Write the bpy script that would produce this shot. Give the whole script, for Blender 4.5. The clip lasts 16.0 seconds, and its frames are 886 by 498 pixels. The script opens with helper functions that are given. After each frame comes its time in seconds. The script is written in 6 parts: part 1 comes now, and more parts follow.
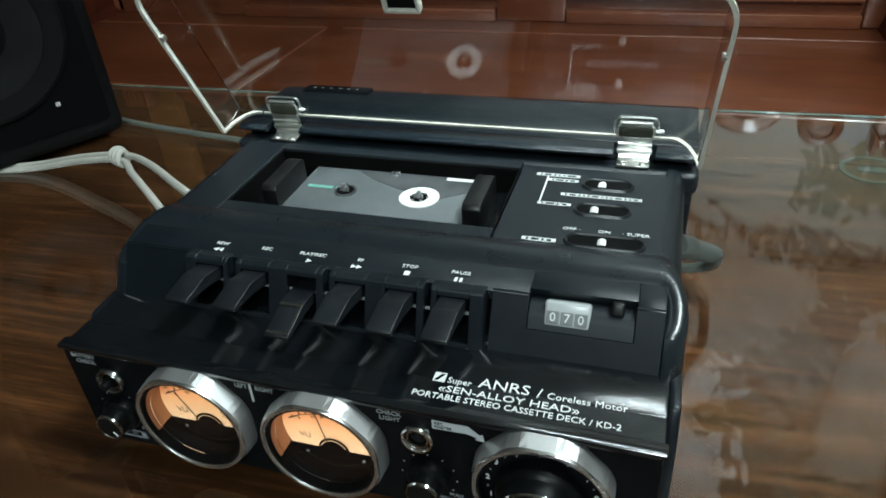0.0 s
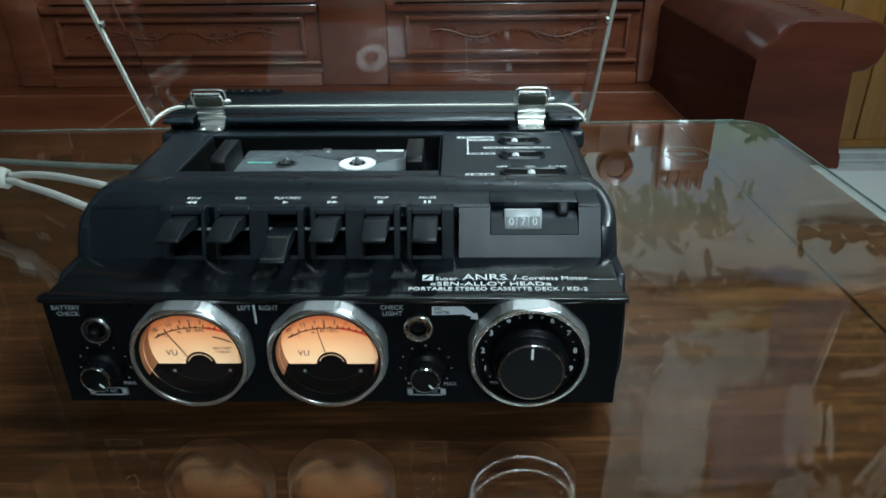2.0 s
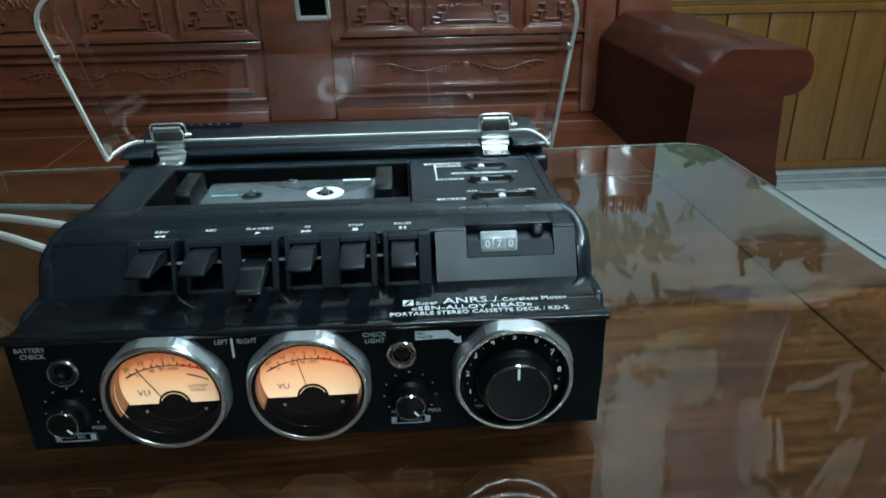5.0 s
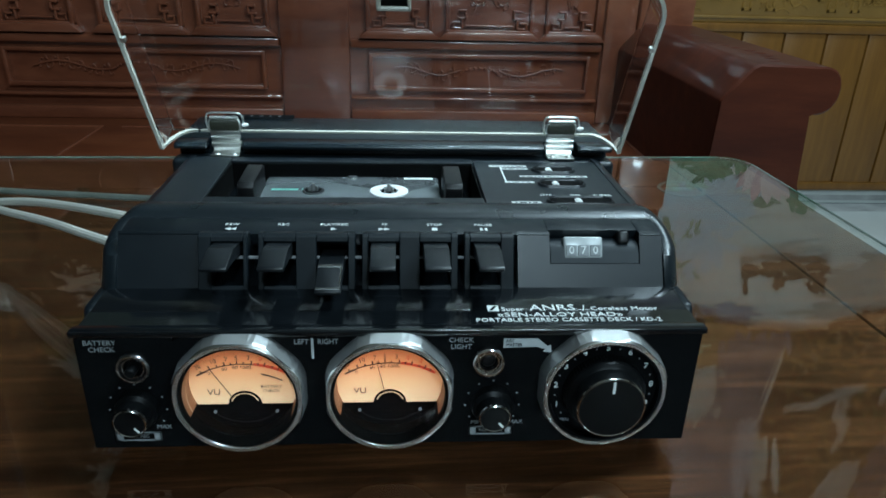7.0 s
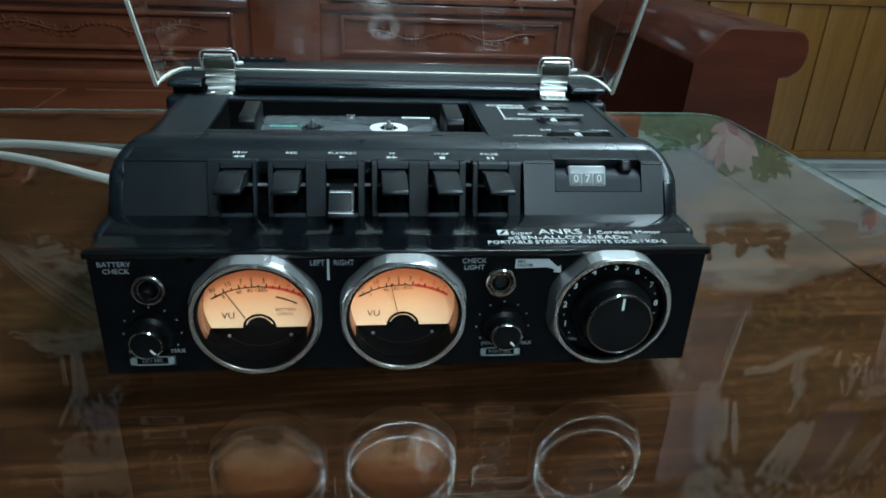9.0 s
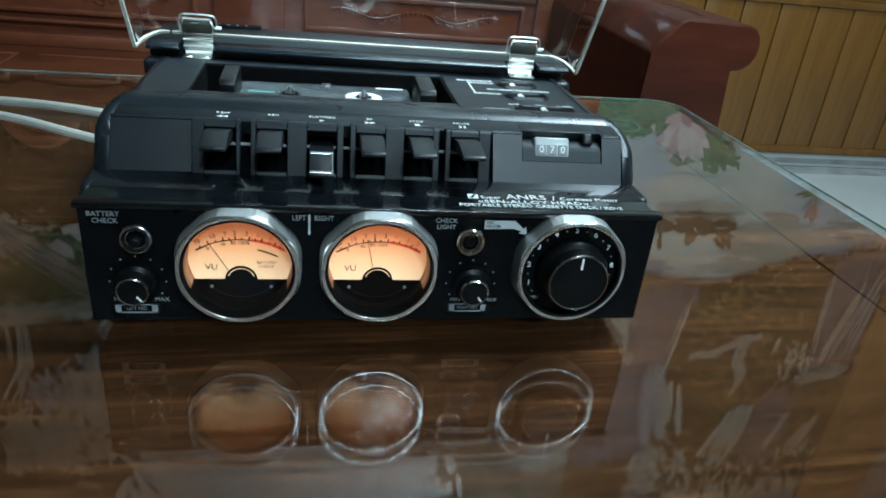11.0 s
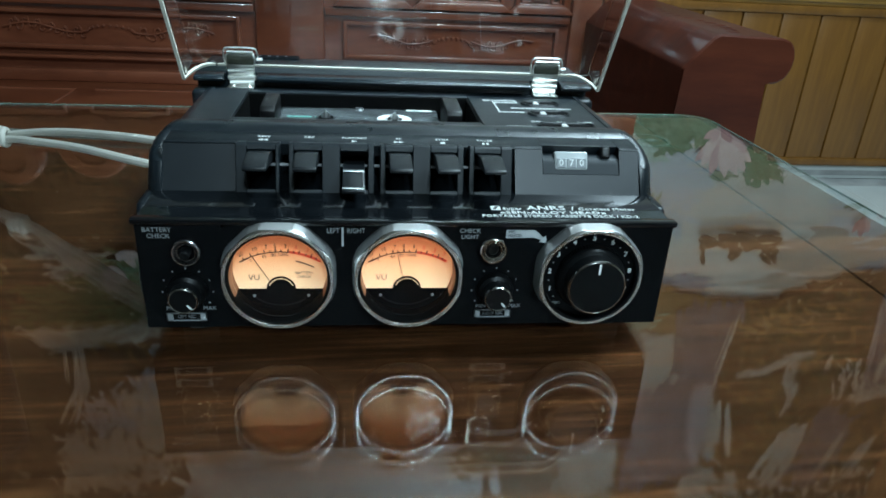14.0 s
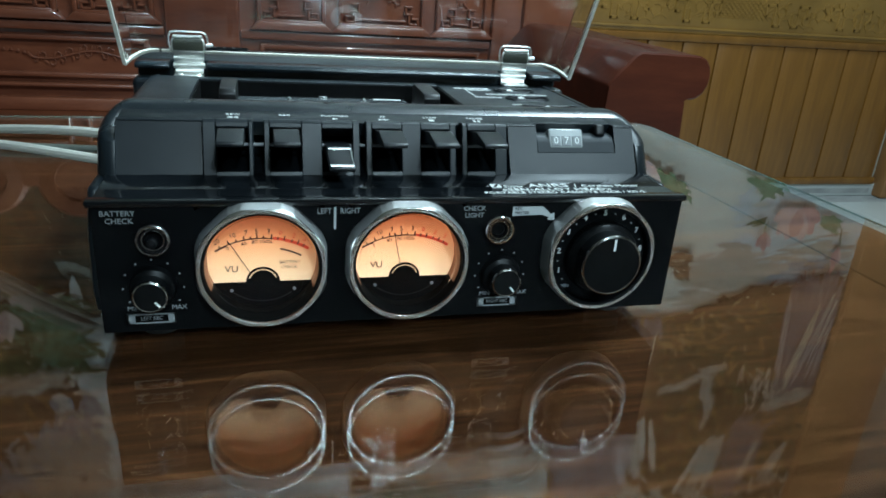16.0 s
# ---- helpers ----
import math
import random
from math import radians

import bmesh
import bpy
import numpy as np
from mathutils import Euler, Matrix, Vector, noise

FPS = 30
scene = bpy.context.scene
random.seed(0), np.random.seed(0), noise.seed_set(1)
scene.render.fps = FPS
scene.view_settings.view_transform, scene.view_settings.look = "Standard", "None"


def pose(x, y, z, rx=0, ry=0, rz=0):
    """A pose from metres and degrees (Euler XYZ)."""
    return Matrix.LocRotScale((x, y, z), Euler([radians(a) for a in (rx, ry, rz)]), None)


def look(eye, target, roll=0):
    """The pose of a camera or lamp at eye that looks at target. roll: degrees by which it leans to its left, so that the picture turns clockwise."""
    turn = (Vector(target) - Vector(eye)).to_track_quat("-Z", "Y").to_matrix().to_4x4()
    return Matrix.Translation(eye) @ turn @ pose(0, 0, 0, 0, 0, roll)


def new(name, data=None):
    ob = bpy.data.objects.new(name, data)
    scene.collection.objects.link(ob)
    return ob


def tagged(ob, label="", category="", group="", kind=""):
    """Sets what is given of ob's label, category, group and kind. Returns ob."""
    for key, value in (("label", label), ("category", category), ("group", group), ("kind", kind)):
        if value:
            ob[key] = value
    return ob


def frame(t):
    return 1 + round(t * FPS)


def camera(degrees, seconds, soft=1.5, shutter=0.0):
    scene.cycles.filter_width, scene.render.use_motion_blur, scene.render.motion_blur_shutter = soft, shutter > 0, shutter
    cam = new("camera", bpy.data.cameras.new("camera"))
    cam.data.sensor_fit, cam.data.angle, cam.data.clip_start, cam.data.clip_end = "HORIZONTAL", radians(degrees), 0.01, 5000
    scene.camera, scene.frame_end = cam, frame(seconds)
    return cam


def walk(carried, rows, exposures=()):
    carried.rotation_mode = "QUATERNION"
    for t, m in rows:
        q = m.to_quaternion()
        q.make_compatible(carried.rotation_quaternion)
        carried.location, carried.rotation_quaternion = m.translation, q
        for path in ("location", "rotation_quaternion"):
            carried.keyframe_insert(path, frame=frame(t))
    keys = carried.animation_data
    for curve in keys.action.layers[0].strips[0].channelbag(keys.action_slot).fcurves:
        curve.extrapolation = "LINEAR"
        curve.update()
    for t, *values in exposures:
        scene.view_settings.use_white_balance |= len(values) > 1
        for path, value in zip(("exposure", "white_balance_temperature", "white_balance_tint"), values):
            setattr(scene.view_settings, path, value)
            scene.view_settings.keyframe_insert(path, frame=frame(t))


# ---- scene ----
cam = camera(64.4, 16.0, soft=1.7)
# seconds, eye, target, roll; the glass tabletop is z = 0
PATH = [
    (0, (0.1131, -0.1737, 0.2598), (-0.0241, 0.2215, -0.0140), -4.15),
    (0.5, (0.0919, -0.2045, 0.2455), (-0.0210, 0.1990, -0.0275), -3.48),
    (1, (0.0719, -0.2297, 0.2426), (-0.0179, 0.1920, -0.0105), -3.33),
    (1.5, (0.0579, -0.2483, 0.2347), (-0.0103, 0.1849, -0.0056), -3.01),
    (2, (0.0556, -0.2608, 0.2229), (0.0442, 0.1843, -0.0046), -0.74),
    (2.5, (0.0484, -0.2514, 0.2192), (0.0636, 0.2000, 0.0047), -1.24),
    (3, (0.0392, -0.2567, 0.2098), (0.0623, 0.1982, 0.0036), -1.85),
    (3.2, (0.0314, -0.2608, 0.2157), (0.0641, 0.1930, 0.0082), -0.66),
    (5.3, (0.0420, -0.2614, 0.2188), (0.0667, 0.1935, 0.0128), -0.81),
    (5.5, (0.0349, -0.2614, 0.2186), (0.0556, 0.1955, 0.0165), -0.14),
    (6, (0.0184, -0.2552, 0.2193), (0.0420, 0.2039, 0.0225), 0.41),
    (6.5, (0.0104, -0.2488, 0.2213), (0.0434, 0.2101, 0.0257), 1.71),
    (7, (0.0005, -0.2469, 0.2112), (0.0325, 0.2093, 0.0089), 1.68),
    (7.5, (-0.0038, -0.2478, 0.2013), (0.0334, 0.2026, -0.0126), 1.18),
    (8, (-0.0057, -0.2541, 0.1970), (0.0350, 0.1946, -0.0199), 1.04),
    (8.5, (-0.0111, -0.2575, 0.1904), (0.0378, 0.1888, -0.0297), 2.15),
    (8.7, (-0.0149, -0.2581, 0.1921), (0.0377, 0.1892, -0.0252), 2.49),
    (10.8, (-0.0314, -0.2697, 0.1933), (0.0567, 0.1680, -0.0316), 4.52),
    (11, (-0.0306, -0.2808, 0.1913), (0.0578, 0.1568, -0.0338), 6.02),
    (11.5, (-0.0179, -0.2992, 0.1976), (0.0670, 0.1379, -0.0298), 4.27),
    (12, (-0.0165, -0.3046, 0.2032), (0.0584, 0.1394, -0.0141), 3.64),
    (12.5, (-0.0163, -0.3029, 0.2039), (0.0537, 0.1421, -0.0132), 3.06),
    (13, (-0.0178, -0.3012, 0.2099), (0.0444, 0.1454, -0.0060), 2.76),
    (13.5, (-0.0248, -0.3019, 0.2064), (0.0324, 0.1456, -0.0092), 2.88),
    (14, (-0.0257, -0.3032, 0.1957), (0.0328, 0.1453, -0.0175), 3.29),
    (14.5, (-0.0454, -0.3035, 0.1671), (0.0324, 0.1492, -0.0303), 4.48),
    (15, (-0.0498, -0.2860, 0.1573), (0.0654, 0.1619, -0.0328), 3.18),
    (15.5, (-0.0570, -0.2829, 0.1563), (0.0590, 0.1654, -0.0322), 3.60),
    (16, (-0.0611, -0.2775, 0.1581), (0.0595, 0.1705, -0.0284), 4.12),
]
# the camera sets its own exposure on the way
STOPS = ((0.0, -0.08, 7700, 17), (1.0, -0.10, 7300, 16), (2.0, -0.27, 6900, 13), (3.2, -0.25, 6700, 12), (5.5, -0.19, 6500, 10), (7.0, -0.31, 6500, 10), (8.5, -0.36, 6500, 10), (10.8, 0.07, 6500, 10), (12.5, 0.07, 6500, 10), (16.0, 0.11, 6600, 10))
walk(cam, [(t, look(eye, target, roll)) for t, eye, target, roll in PATH], STOPS)

FLOOR_Z = -0.565
WALL_Y = 1.90

# ---- world and lamps ----
world = bpy.data.worlds.new("world")
scene.world = world
world.use_nodes = True
world.node_tree.nodes["Background"].inputs["Color"].default_value = (0.55, 0.62, 0.72, 1)
world.node_tree.nodes["Background"].inputs["Strength"].default_value = 0.01


# unseen lamps added to fit the brightness: a strong one above the table, one that washes the painted wall,
# two weaker ones on the side that faces the deck: place, aim, width, depth, radiance of the glowing diffuser
LAMPS = (
    ((0.68, 0.15, 1.40), (0.50, 0.25, 0.0), 0.60, 0.10, 122.0),
    ((0.80, 1.00, 2.17), (0.98, 1.90, 1.05), 1.20, 0.10, 70.0),
    ((0.36, -2.45, 2.10), (0.05, 0.20, 0.0), 0.30, 0.30, 140.0),
    ((1.40, -1.95, 2.15), (0.15, 0.10, 0.0), 0.60, 0.10, 96.0),
)
LAMP_COLOR = (0.705, 0.985, 1.13)


# ---- materials ----
def material(name):
    m = bpy.data.materials.new(name)
    m.use_nodes = True
    t = m.node_tree
    return m, t, t.nodes["Principled BSDF"]


def add(tree, kind, **inputs):
    n = tree.nodes.new(kind)
    for key, value in inputs.items():
        n.inputs[key.replace("_", " ")].default_value = value
    return n


def coords(tree, scale=(1, 1, 1), turn=(0, 0, 0)):
    tc = tree.nodes.new("ShaderNodeTexCoord")
    mp = add(tree, "ShaderNodeMapping", Scale=scale, Rotation=turn)
    tree.links.new(tc.outputs["Object"], mp.inputs["Vector"])
    return mp.outputs["Vector"]


def ramp(tree, fac, stops):
    r = tree.nodes.new("ShaderNodeValToRGB")
    e = r.color_ramp.elements
    while len(e) < len(stops):
        e.new(0.5)
    for el, (p, c) in zip(e, stops):
        el.position, el.color = p, (*c, 1) if len(c) == 3 else c
    tree.links.new(fac, r.inputs["Fac"])
    return r.outputs["Color"]


def bump(tree, bsdf, height, strength, distance):
    b = add(tree, "ShaderNodeBump", Strength=strength, Distance=distance)
    tree.links.new(height, b.inputs["Height"])
    tree.links.new(b.outputs["Normal"], bsdf.inputs["Normal"])


def plain(name, color, rough, metal=0.0, grain=900, relief=0.15, vary=0.25, depth=0.0003, coat=0.0, spec=0.5):
    """A mostly even surface with fine grain and faint wear."""
    m, t, b = material(name)
    v = coords(t)
    big = add(t, "ShaderNodeTexNoise", Scale=grain / 22, Detail=5, Roughness=0.6)
    fine = add(t, "ShaderNodeTexNoise", Scale=grain, Detail=3, Roughness=0.6)
    for n in (big, fine):
        t.links.new(v, n.inputs["Vector"])
    c = ramp(t, big.outputs["Fac"], [(0.3, [x * (1 - vary) for x in color]), (0.7, [min(1, x * (1 + vary)) for x in color])])
    t.links.new(c, b.inputs["Base Color"])
    r = ramp(t, big.outputs["Fac"], [(0.3, [rough * (1 - 0.6 * vary)] * 3), (0.75, [min(1, rough * (1 + 0.8 * vary))] * 3)])
    t.links.new(r, b.inputs["Roughness"])
    b.inputs["Metallic"].default_value = metal
    b.inputs["Specular IOR Level"].default_value = spec
    b.inputs["Coat Weight"].default_value = coat
    b.inputs["Coat Roughness"].default_value = 0.12
    if relief:
        bump(t, b, fine.outputs["Fac"], relief, depth)
    return m


def wood(name, dark, mid, light, scale, stretch, rough, coat=0.0, relief=0.2, spec=0.5, fine=0.35):
    """Long grain along the object's first stretched axis."""
    m, t, b = material(name)
    v = coords(t, [scale / s for s in stretch])
    warp = add(t, "ShaderNodeTexNoise", Scale=1.3, Detail=6, Roughness=0.62, Distortion=1.2)
    t.links.new(v, warp.inputs["Vector"])
    fibre = add(t, "ShaderNodeTexNoise", Scale=9.0, Detail=5, Roughness=0.7)
    t.links.new(v, fibre.inputs["Vector"])
    mix = t.nodes.new("ShaderNodeMix")
    mix.inputs["Factor"].default_value = fine
    t.links.new(warp.outputs["Fac"], mix.inputs["A"])
    t.links.new(fibre.outputs["Fac"], mix.inputs["B"])
    c = ramp(t, mix.outputs["Result"], [(0.32, dark), (0.5, mid), (0.68, light)])
    t.links.new(c, b.inputs["Base Color"])
    b.inputs["Roughness"].default_value = rough
    b.inputs["Specular IOR Level"].default_value = spec
    b.inputs["Coat Weight"].default_value = coat
    b.inputs["Coat Roughness"].default_value = 0.08
    bump(t, b, fibre.outputs["Fac"], relief, 0.0008)
    return m


def clear(name, color, rough=0.0, ior=1.5):
    m, t, b = material(name)
    b.inputs["Base Color"].default_value = (*color, 1)
    b.inputs["Roughness"].default_value = rough
    b.inputs["IOR"].default_value = ior
    b.inputs["Transmission Weight"].default_value = 1
    return m


BLACK = plain("black_moulded_plastic", (0.0062, 0.0100, 0.0132), 0.34, relief=0.12, grain=1500, spec=0.55, vary=0.12)
FACE = plain("black_face_plastic", (0.0042, 0.0072, 0.0098), 0.34, relief=0.10, grain=1500, spec=0.34, vary=0.12)
LEDGE = plain("satin_black_ledge", (0.0050, 0.0064, 0.0078), 0.13, relief=0.04, grain=1500, spec=1.0)
BLOCK = plain("satin_black_block", (0.0070, 0.0125, 0.0165), 0.25, relief=0.06, grain=1500, spec=0.7, vary=0.10)
RIM = plain("smooth_black_rim", (0.0075, 0.0118, 0.0150), 0.28, relief=0.02, grain=1500, spec=0.75, vary=0.06)
PANEL = plain("matt_black_panel", (0.0022, 0.0025, 0.003), 0.60, relief=0.05, grain=1800, spec=0.05)
GUIDE = plain("dark_guide_plastic", (0.0055, 0.0055, 0.006), 0.38, relief=0.1, grain=1500, spec=0.4)
KNOB = plain("black_knob_plastic", (0.0032, 0.0036, 0.004), 0.34, relief=0.05, grain=1800, spec=0.14)
KEY = plain("black_key_plastic", (0.0085, 0.0105, 0.0125), 0.33, relief=0.1, grain=1800)
# near-black for black parts, and for recess shade put into the colour
DARK = plain("black_and_recess_shade", (0.0015, 0.0015, 0.0015), 0.7, relief=0.0, spec=0.1)
FELT = plain("olive_felt_pad", (0.026, 0.027, 0.016), 0.6)
RUBBER = plain("black_rubber", (0.012, 0.012, 0.012), 0.7)
CHROME = plain("chrome", (0.82, 0.82, 0.81), 0.10, metal=1.0, relief=0.02, vary=0.08)
SATIN = plain("satin_chrome_rim", (0.84, 0.84, 0.82), 0.24, metal=1.0, relief=0.03, vary=0.10)
BRUSHED = plain("brushed_chrome_flats", (0.80, 0.80, 0.79), 0.42, metal=1.0, relief=0.08, vary=0.1, grain=700)
STEEL = plain("nickel_hinge", (0.82, 0.82, 0.78), 0.30, metal=1.0, relief=0.05, vary=0.12)
WHITE_INK = plain("white_ink", (0.78, 0.80, 0.78), 0.5, relief=0.0, vary=0.05)
# white ink darkened for the dimly lit front panel; grey also serves small parts
PALE_INK = plain("pale_dimmed_ink", (0.42, 0.44, 0.45), 0.5, relief=0.0, vary=0.08)
GREY_INK = plain("grey_dimmed_ink", (0.24, 0.25, 0.26), 0.5, relief=0.0, vary=0.08)
DIAL_WALL = plain("glow_tinted_dial_wall", (0.34, 0.125, 0.050), 0.5, relief=0.0, vary=0.1)
DARK_INK = plain("brown_ink", (0.055, 0.025, 0.012), 0.5, relief=0.0, vary=0.1)
RED_INK = plain("backlit_red_ink", (0.45, 0.04, 0.015), 0.5, relief=0.0, vary=0.1)
# emission stands for the dial's backlight showing through the ink
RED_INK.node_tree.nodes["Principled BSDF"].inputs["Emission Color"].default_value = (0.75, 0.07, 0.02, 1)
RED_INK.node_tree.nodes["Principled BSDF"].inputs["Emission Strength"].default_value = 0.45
KEY_GLINT = plain("key_edge_glint", (0.70, 0.72, 0.73), 0.16, metal=1.0, relief=0.0, vary=0.1)
SILVER = plain("silver_key_cap", (0.45, 0.46, 0.46), 0.3, metal=0.8, relief=0.05)
ACRYLIC = clear("clear_acrylic", (0.985, 0.99, 0.985), 0.0, 1.49)
# opaque pale colour for the light that clear acrylic edges gather
EDGE = plain("pale_lit_edge", (0.52, 0.50, 0.43), 0.25, relief=0.0, vary=0.25, grain=400)
GLASS = clear("table_glass", (0.93, 0.975, 0.95), 0.0, 1.52)
GLASS_EDGE = plain("green_glass_edge", (0.10, 0.155, 0.125), 0.2, relief=0.0, vary=0.2, grain=300)
METER_GLASS = clear("meter_glass", (1, 1, 1), 0.0, 1.42)
CASSETTE = plain("grey_cassette_shell", (0.115, 0.128, 0.132), 0.2, relief=0.05, grain=600, vary=0.12)
CASSETTE_DARK = plain("smoked_cassette_window", (0.07, 0.075, 0.078), 0.12, relief=0.0)
HUB = plain("white_hub", (0.80, 0.80, 0.78), 0.35, relief=0.0, vary=0.05)
TEAL = plain("teal_print", (0.10, 0.33, 0.27), 0.5, relief=0.0)
TABLE_WOOD = wood("dark_table_wood", (0.0054, 0.0018, 0.0008), (0.0250, 0.0088, 0.0036), (0.080, 0.0295, 0.0115), 7.0, (4.5, 0.26, 1), 0.6, spec=0.0, fine=0.5)
# one sofa wood in two tones: arms darkened, seat lightened for the light there
SOFA_WOOD = wood("shaded_red_wood", (0.036, 0.0064, 0.0026), (0.064, 0.0122, 0.0046), (0.098, 0.021, 0.0080), 4.0, (4, 0.8, 0.8), 0.55, coat=0.16, spec=0.15)
SOFA_SEAT = wood("lit_red_seat_wood", (0.080, 0.0185, 0.0070), (0.140, 0.0350, 0.0130), (0.200, 0.058, 0.022), 4.0, (4, 0.8, 0.8), 0.34, coat=0.3)
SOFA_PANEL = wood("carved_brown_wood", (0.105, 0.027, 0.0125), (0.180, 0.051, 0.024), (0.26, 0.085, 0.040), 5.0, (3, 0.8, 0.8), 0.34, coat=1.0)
PINE = wood("yellow_wainscot_wood", (0.125, 0.045, 0.0060), (0.190, 0.075, 0.0110), (0.255, 0.110, 0.019), 3.0, (0.4, 0.4, 5), 0.42, coat=0.15)
GILT = plain("gilded_relief_band", (0.24, 0.120, 0.025), 0.36, relief=0.2, grain=120, vary=0.25, coat=0.3)
TILE = plain("pale_floor_tile", (0.55, 0.57, 0.55), 0.2, relief=0.0, grain=60, vary=0.06)
GROUT = plain("grey_grout", (0.32, 0.32, 0.31), 0.8, relief=0.2, grain=300)
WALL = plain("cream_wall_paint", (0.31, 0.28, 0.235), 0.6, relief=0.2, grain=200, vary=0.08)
# unseen walls darkened to stand for a dim room: less bounce and reflection
SHADE_WALL = plain("darkened_wall_paint", (0.085, 0.070, 0.054), 0.6, relief=0.2, grain=200, vary=0.1)
CEIL = plain("pale_ceiling_boards", (0.29, 0.275, 0.245), 0.6, relief=0.1, grain=150, vary=0.1)
DARKWOOD = plain("dark_stand_in_panel", (0.030, 0.018, 0.011), 0.5, relief=0.1, grain=80, vary=0.3)
PILLAR = plain("brown_pillar", (0.28, 0.13, 0.045), 0.4, relief=0.1, grain=80, vary=0.2)
CABLE_WHITE = plain("white_cable", (0.44, 0.43, 0.38), 0.5, relief=0.1, grain=500, vary=0.1)
CABLE_GREY = plain("grey_cable", (0.09, 0.10, 0.085), 0.5, relief=0.1, grain=500)
PLUG = plain("grey_plug", (0.06, 0.067, 0.06), 0.5, relief=0.1, grain=700)
CLOTH = plain("black_speaker_front", (0.0025, 0.0025, 0.0027), 0.8, relief=0.3, grain=700, spec=0.05)
CABINET = plain("black_speaker_cabinet", (0.003, 0.003, 0.0034), 0.6, relief=0.2, grain=500, spec=0.1)


def meter_material(glow):
    """A dial face lit from behind by a small bulb: warm, reddest at the top."""
    m, t, b = material("backlit_dial")
    tc = t.nodes.new("ShaderNodeTexCoord")
    sep = t.nodes.new("ShaderNodeSeparateXYZ")
    t.links.new(tc.outputs["Object"], sep.inputs[0])
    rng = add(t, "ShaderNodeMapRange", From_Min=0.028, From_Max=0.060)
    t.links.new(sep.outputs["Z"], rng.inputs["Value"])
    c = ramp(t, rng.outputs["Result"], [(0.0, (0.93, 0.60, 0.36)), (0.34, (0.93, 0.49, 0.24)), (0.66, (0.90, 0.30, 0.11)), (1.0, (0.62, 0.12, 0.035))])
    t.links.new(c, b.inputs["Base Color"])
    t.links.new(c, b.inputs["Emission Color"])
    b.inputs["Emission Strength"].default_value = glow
    b.inputs["Roughness"].default_value = 0.6
    return m


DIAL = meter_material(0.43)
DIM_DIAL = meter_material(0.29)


def diffuser_material(name, radiance):
    m, t, bs = material(name)
    bs.inputs["Base Color"].default_value = (0.8, 0.8, 0.8, 1)
    bs.inputs["Emission Color"].default_value = (*LAMP_COLOR, 1)
    bs.inputs["Emission Strength"].default_value = radiance
    return m


# ---- building helpers ----
def mesh_from(name, bm, mat, smooth=False):
    me = bpy.data.meshes.new(name)
    bmesh.ops.recalc_face_normals(bm, faces=bm.faces[:])
    bm.to_mesh(me)
    bm.free()
    me.materials.append(mat)
    if smooth:
        me.shade_smooth()
        me.set_sharp_from_angle(angle=radians(35))
    return me


def part(name, bm, mat, parent=None, label="", smooth=True):
    ob = new(name, mesh_from(name, bm, mat, smooth))
    ob.parent = parent
    return tagged(ob, label)


def thing(name, label, category, at=None, group="", kind=""):
    ob = new(name)
    ob.empty_display_size = 0.02
    if at is not None:
        ob.matrix_world = at
    return tagged(ob, label, category, group, kind)


def rbox(bm, x0, x1, y0, y1, z0, z1, b=0.0, seg=2, m=None):
    got = bmesh.ops.create_cube(bm, size=1.0)
    mat = Matrix.Translation(((x0 + x1) / 2, (y0 + y1) / 2, (z0 + z1) / 2)) @ Matrix.Diagonal((abs(x1 - x0), abs(y1 - y0), abs(z1 - z0), 1))
    vs = got["verts"]
    bmesh.ops.transform(bm, matrix=mat, verts=vs)
    if b:
        es = list({e for v in vs for e in v.link_edges})
        out = bmesh.ops.bevel(bm, geom=es, offset=b, segments=seg, affect="EDGES", profile=0.5)
        vs = list({v for f in out["faces"] for v in f.verts} | {v for v in vs if v.is_valid})
    if m is not None:
        bmesh.ops.transform(bm, matrix=m, verts=vs)
    return vs


def prism(bm, pts, axis, a, c, b=0.0, seg=2, m=None):
    """A polygon drawn out along an axis: pts are (y, z) for x, (x, z) for y, (x, y) for z."""
    def place(p, h):
        u, v = p
        return {"x": (h, u, v), "y": (u, h, v), "z": (u, v, h)}[axis]
    lo = [bm.verts.new(place(p, a)) for p in pts]
    hi = [bm.verts.new(place(p, c)) for p in pts]
    n = len(pts)
    bm.faces.new(lo)
    bm.faces.new(hi[::-1])
    for i in range(n):
        bm.faces.new((lo[i], hi[i], hi[(i + 1) % n], lo[(i + 1) % n]))
    vs = lo + hi
    if b:
        es = list({e for v in vs for e in v.link_edges})
        out = bmesh.ops.bevel(bm, geom=es, offset=b, segments=seg, affect="EDGES", profile=0.5)
        vs = list({v for f in out["faces"] for v in f.verts} | {v for v in vs if v.is_valid})
    if m is not None:
        bmesh.ops.transform(bm, matrix=m, verts=vs)
    return vs


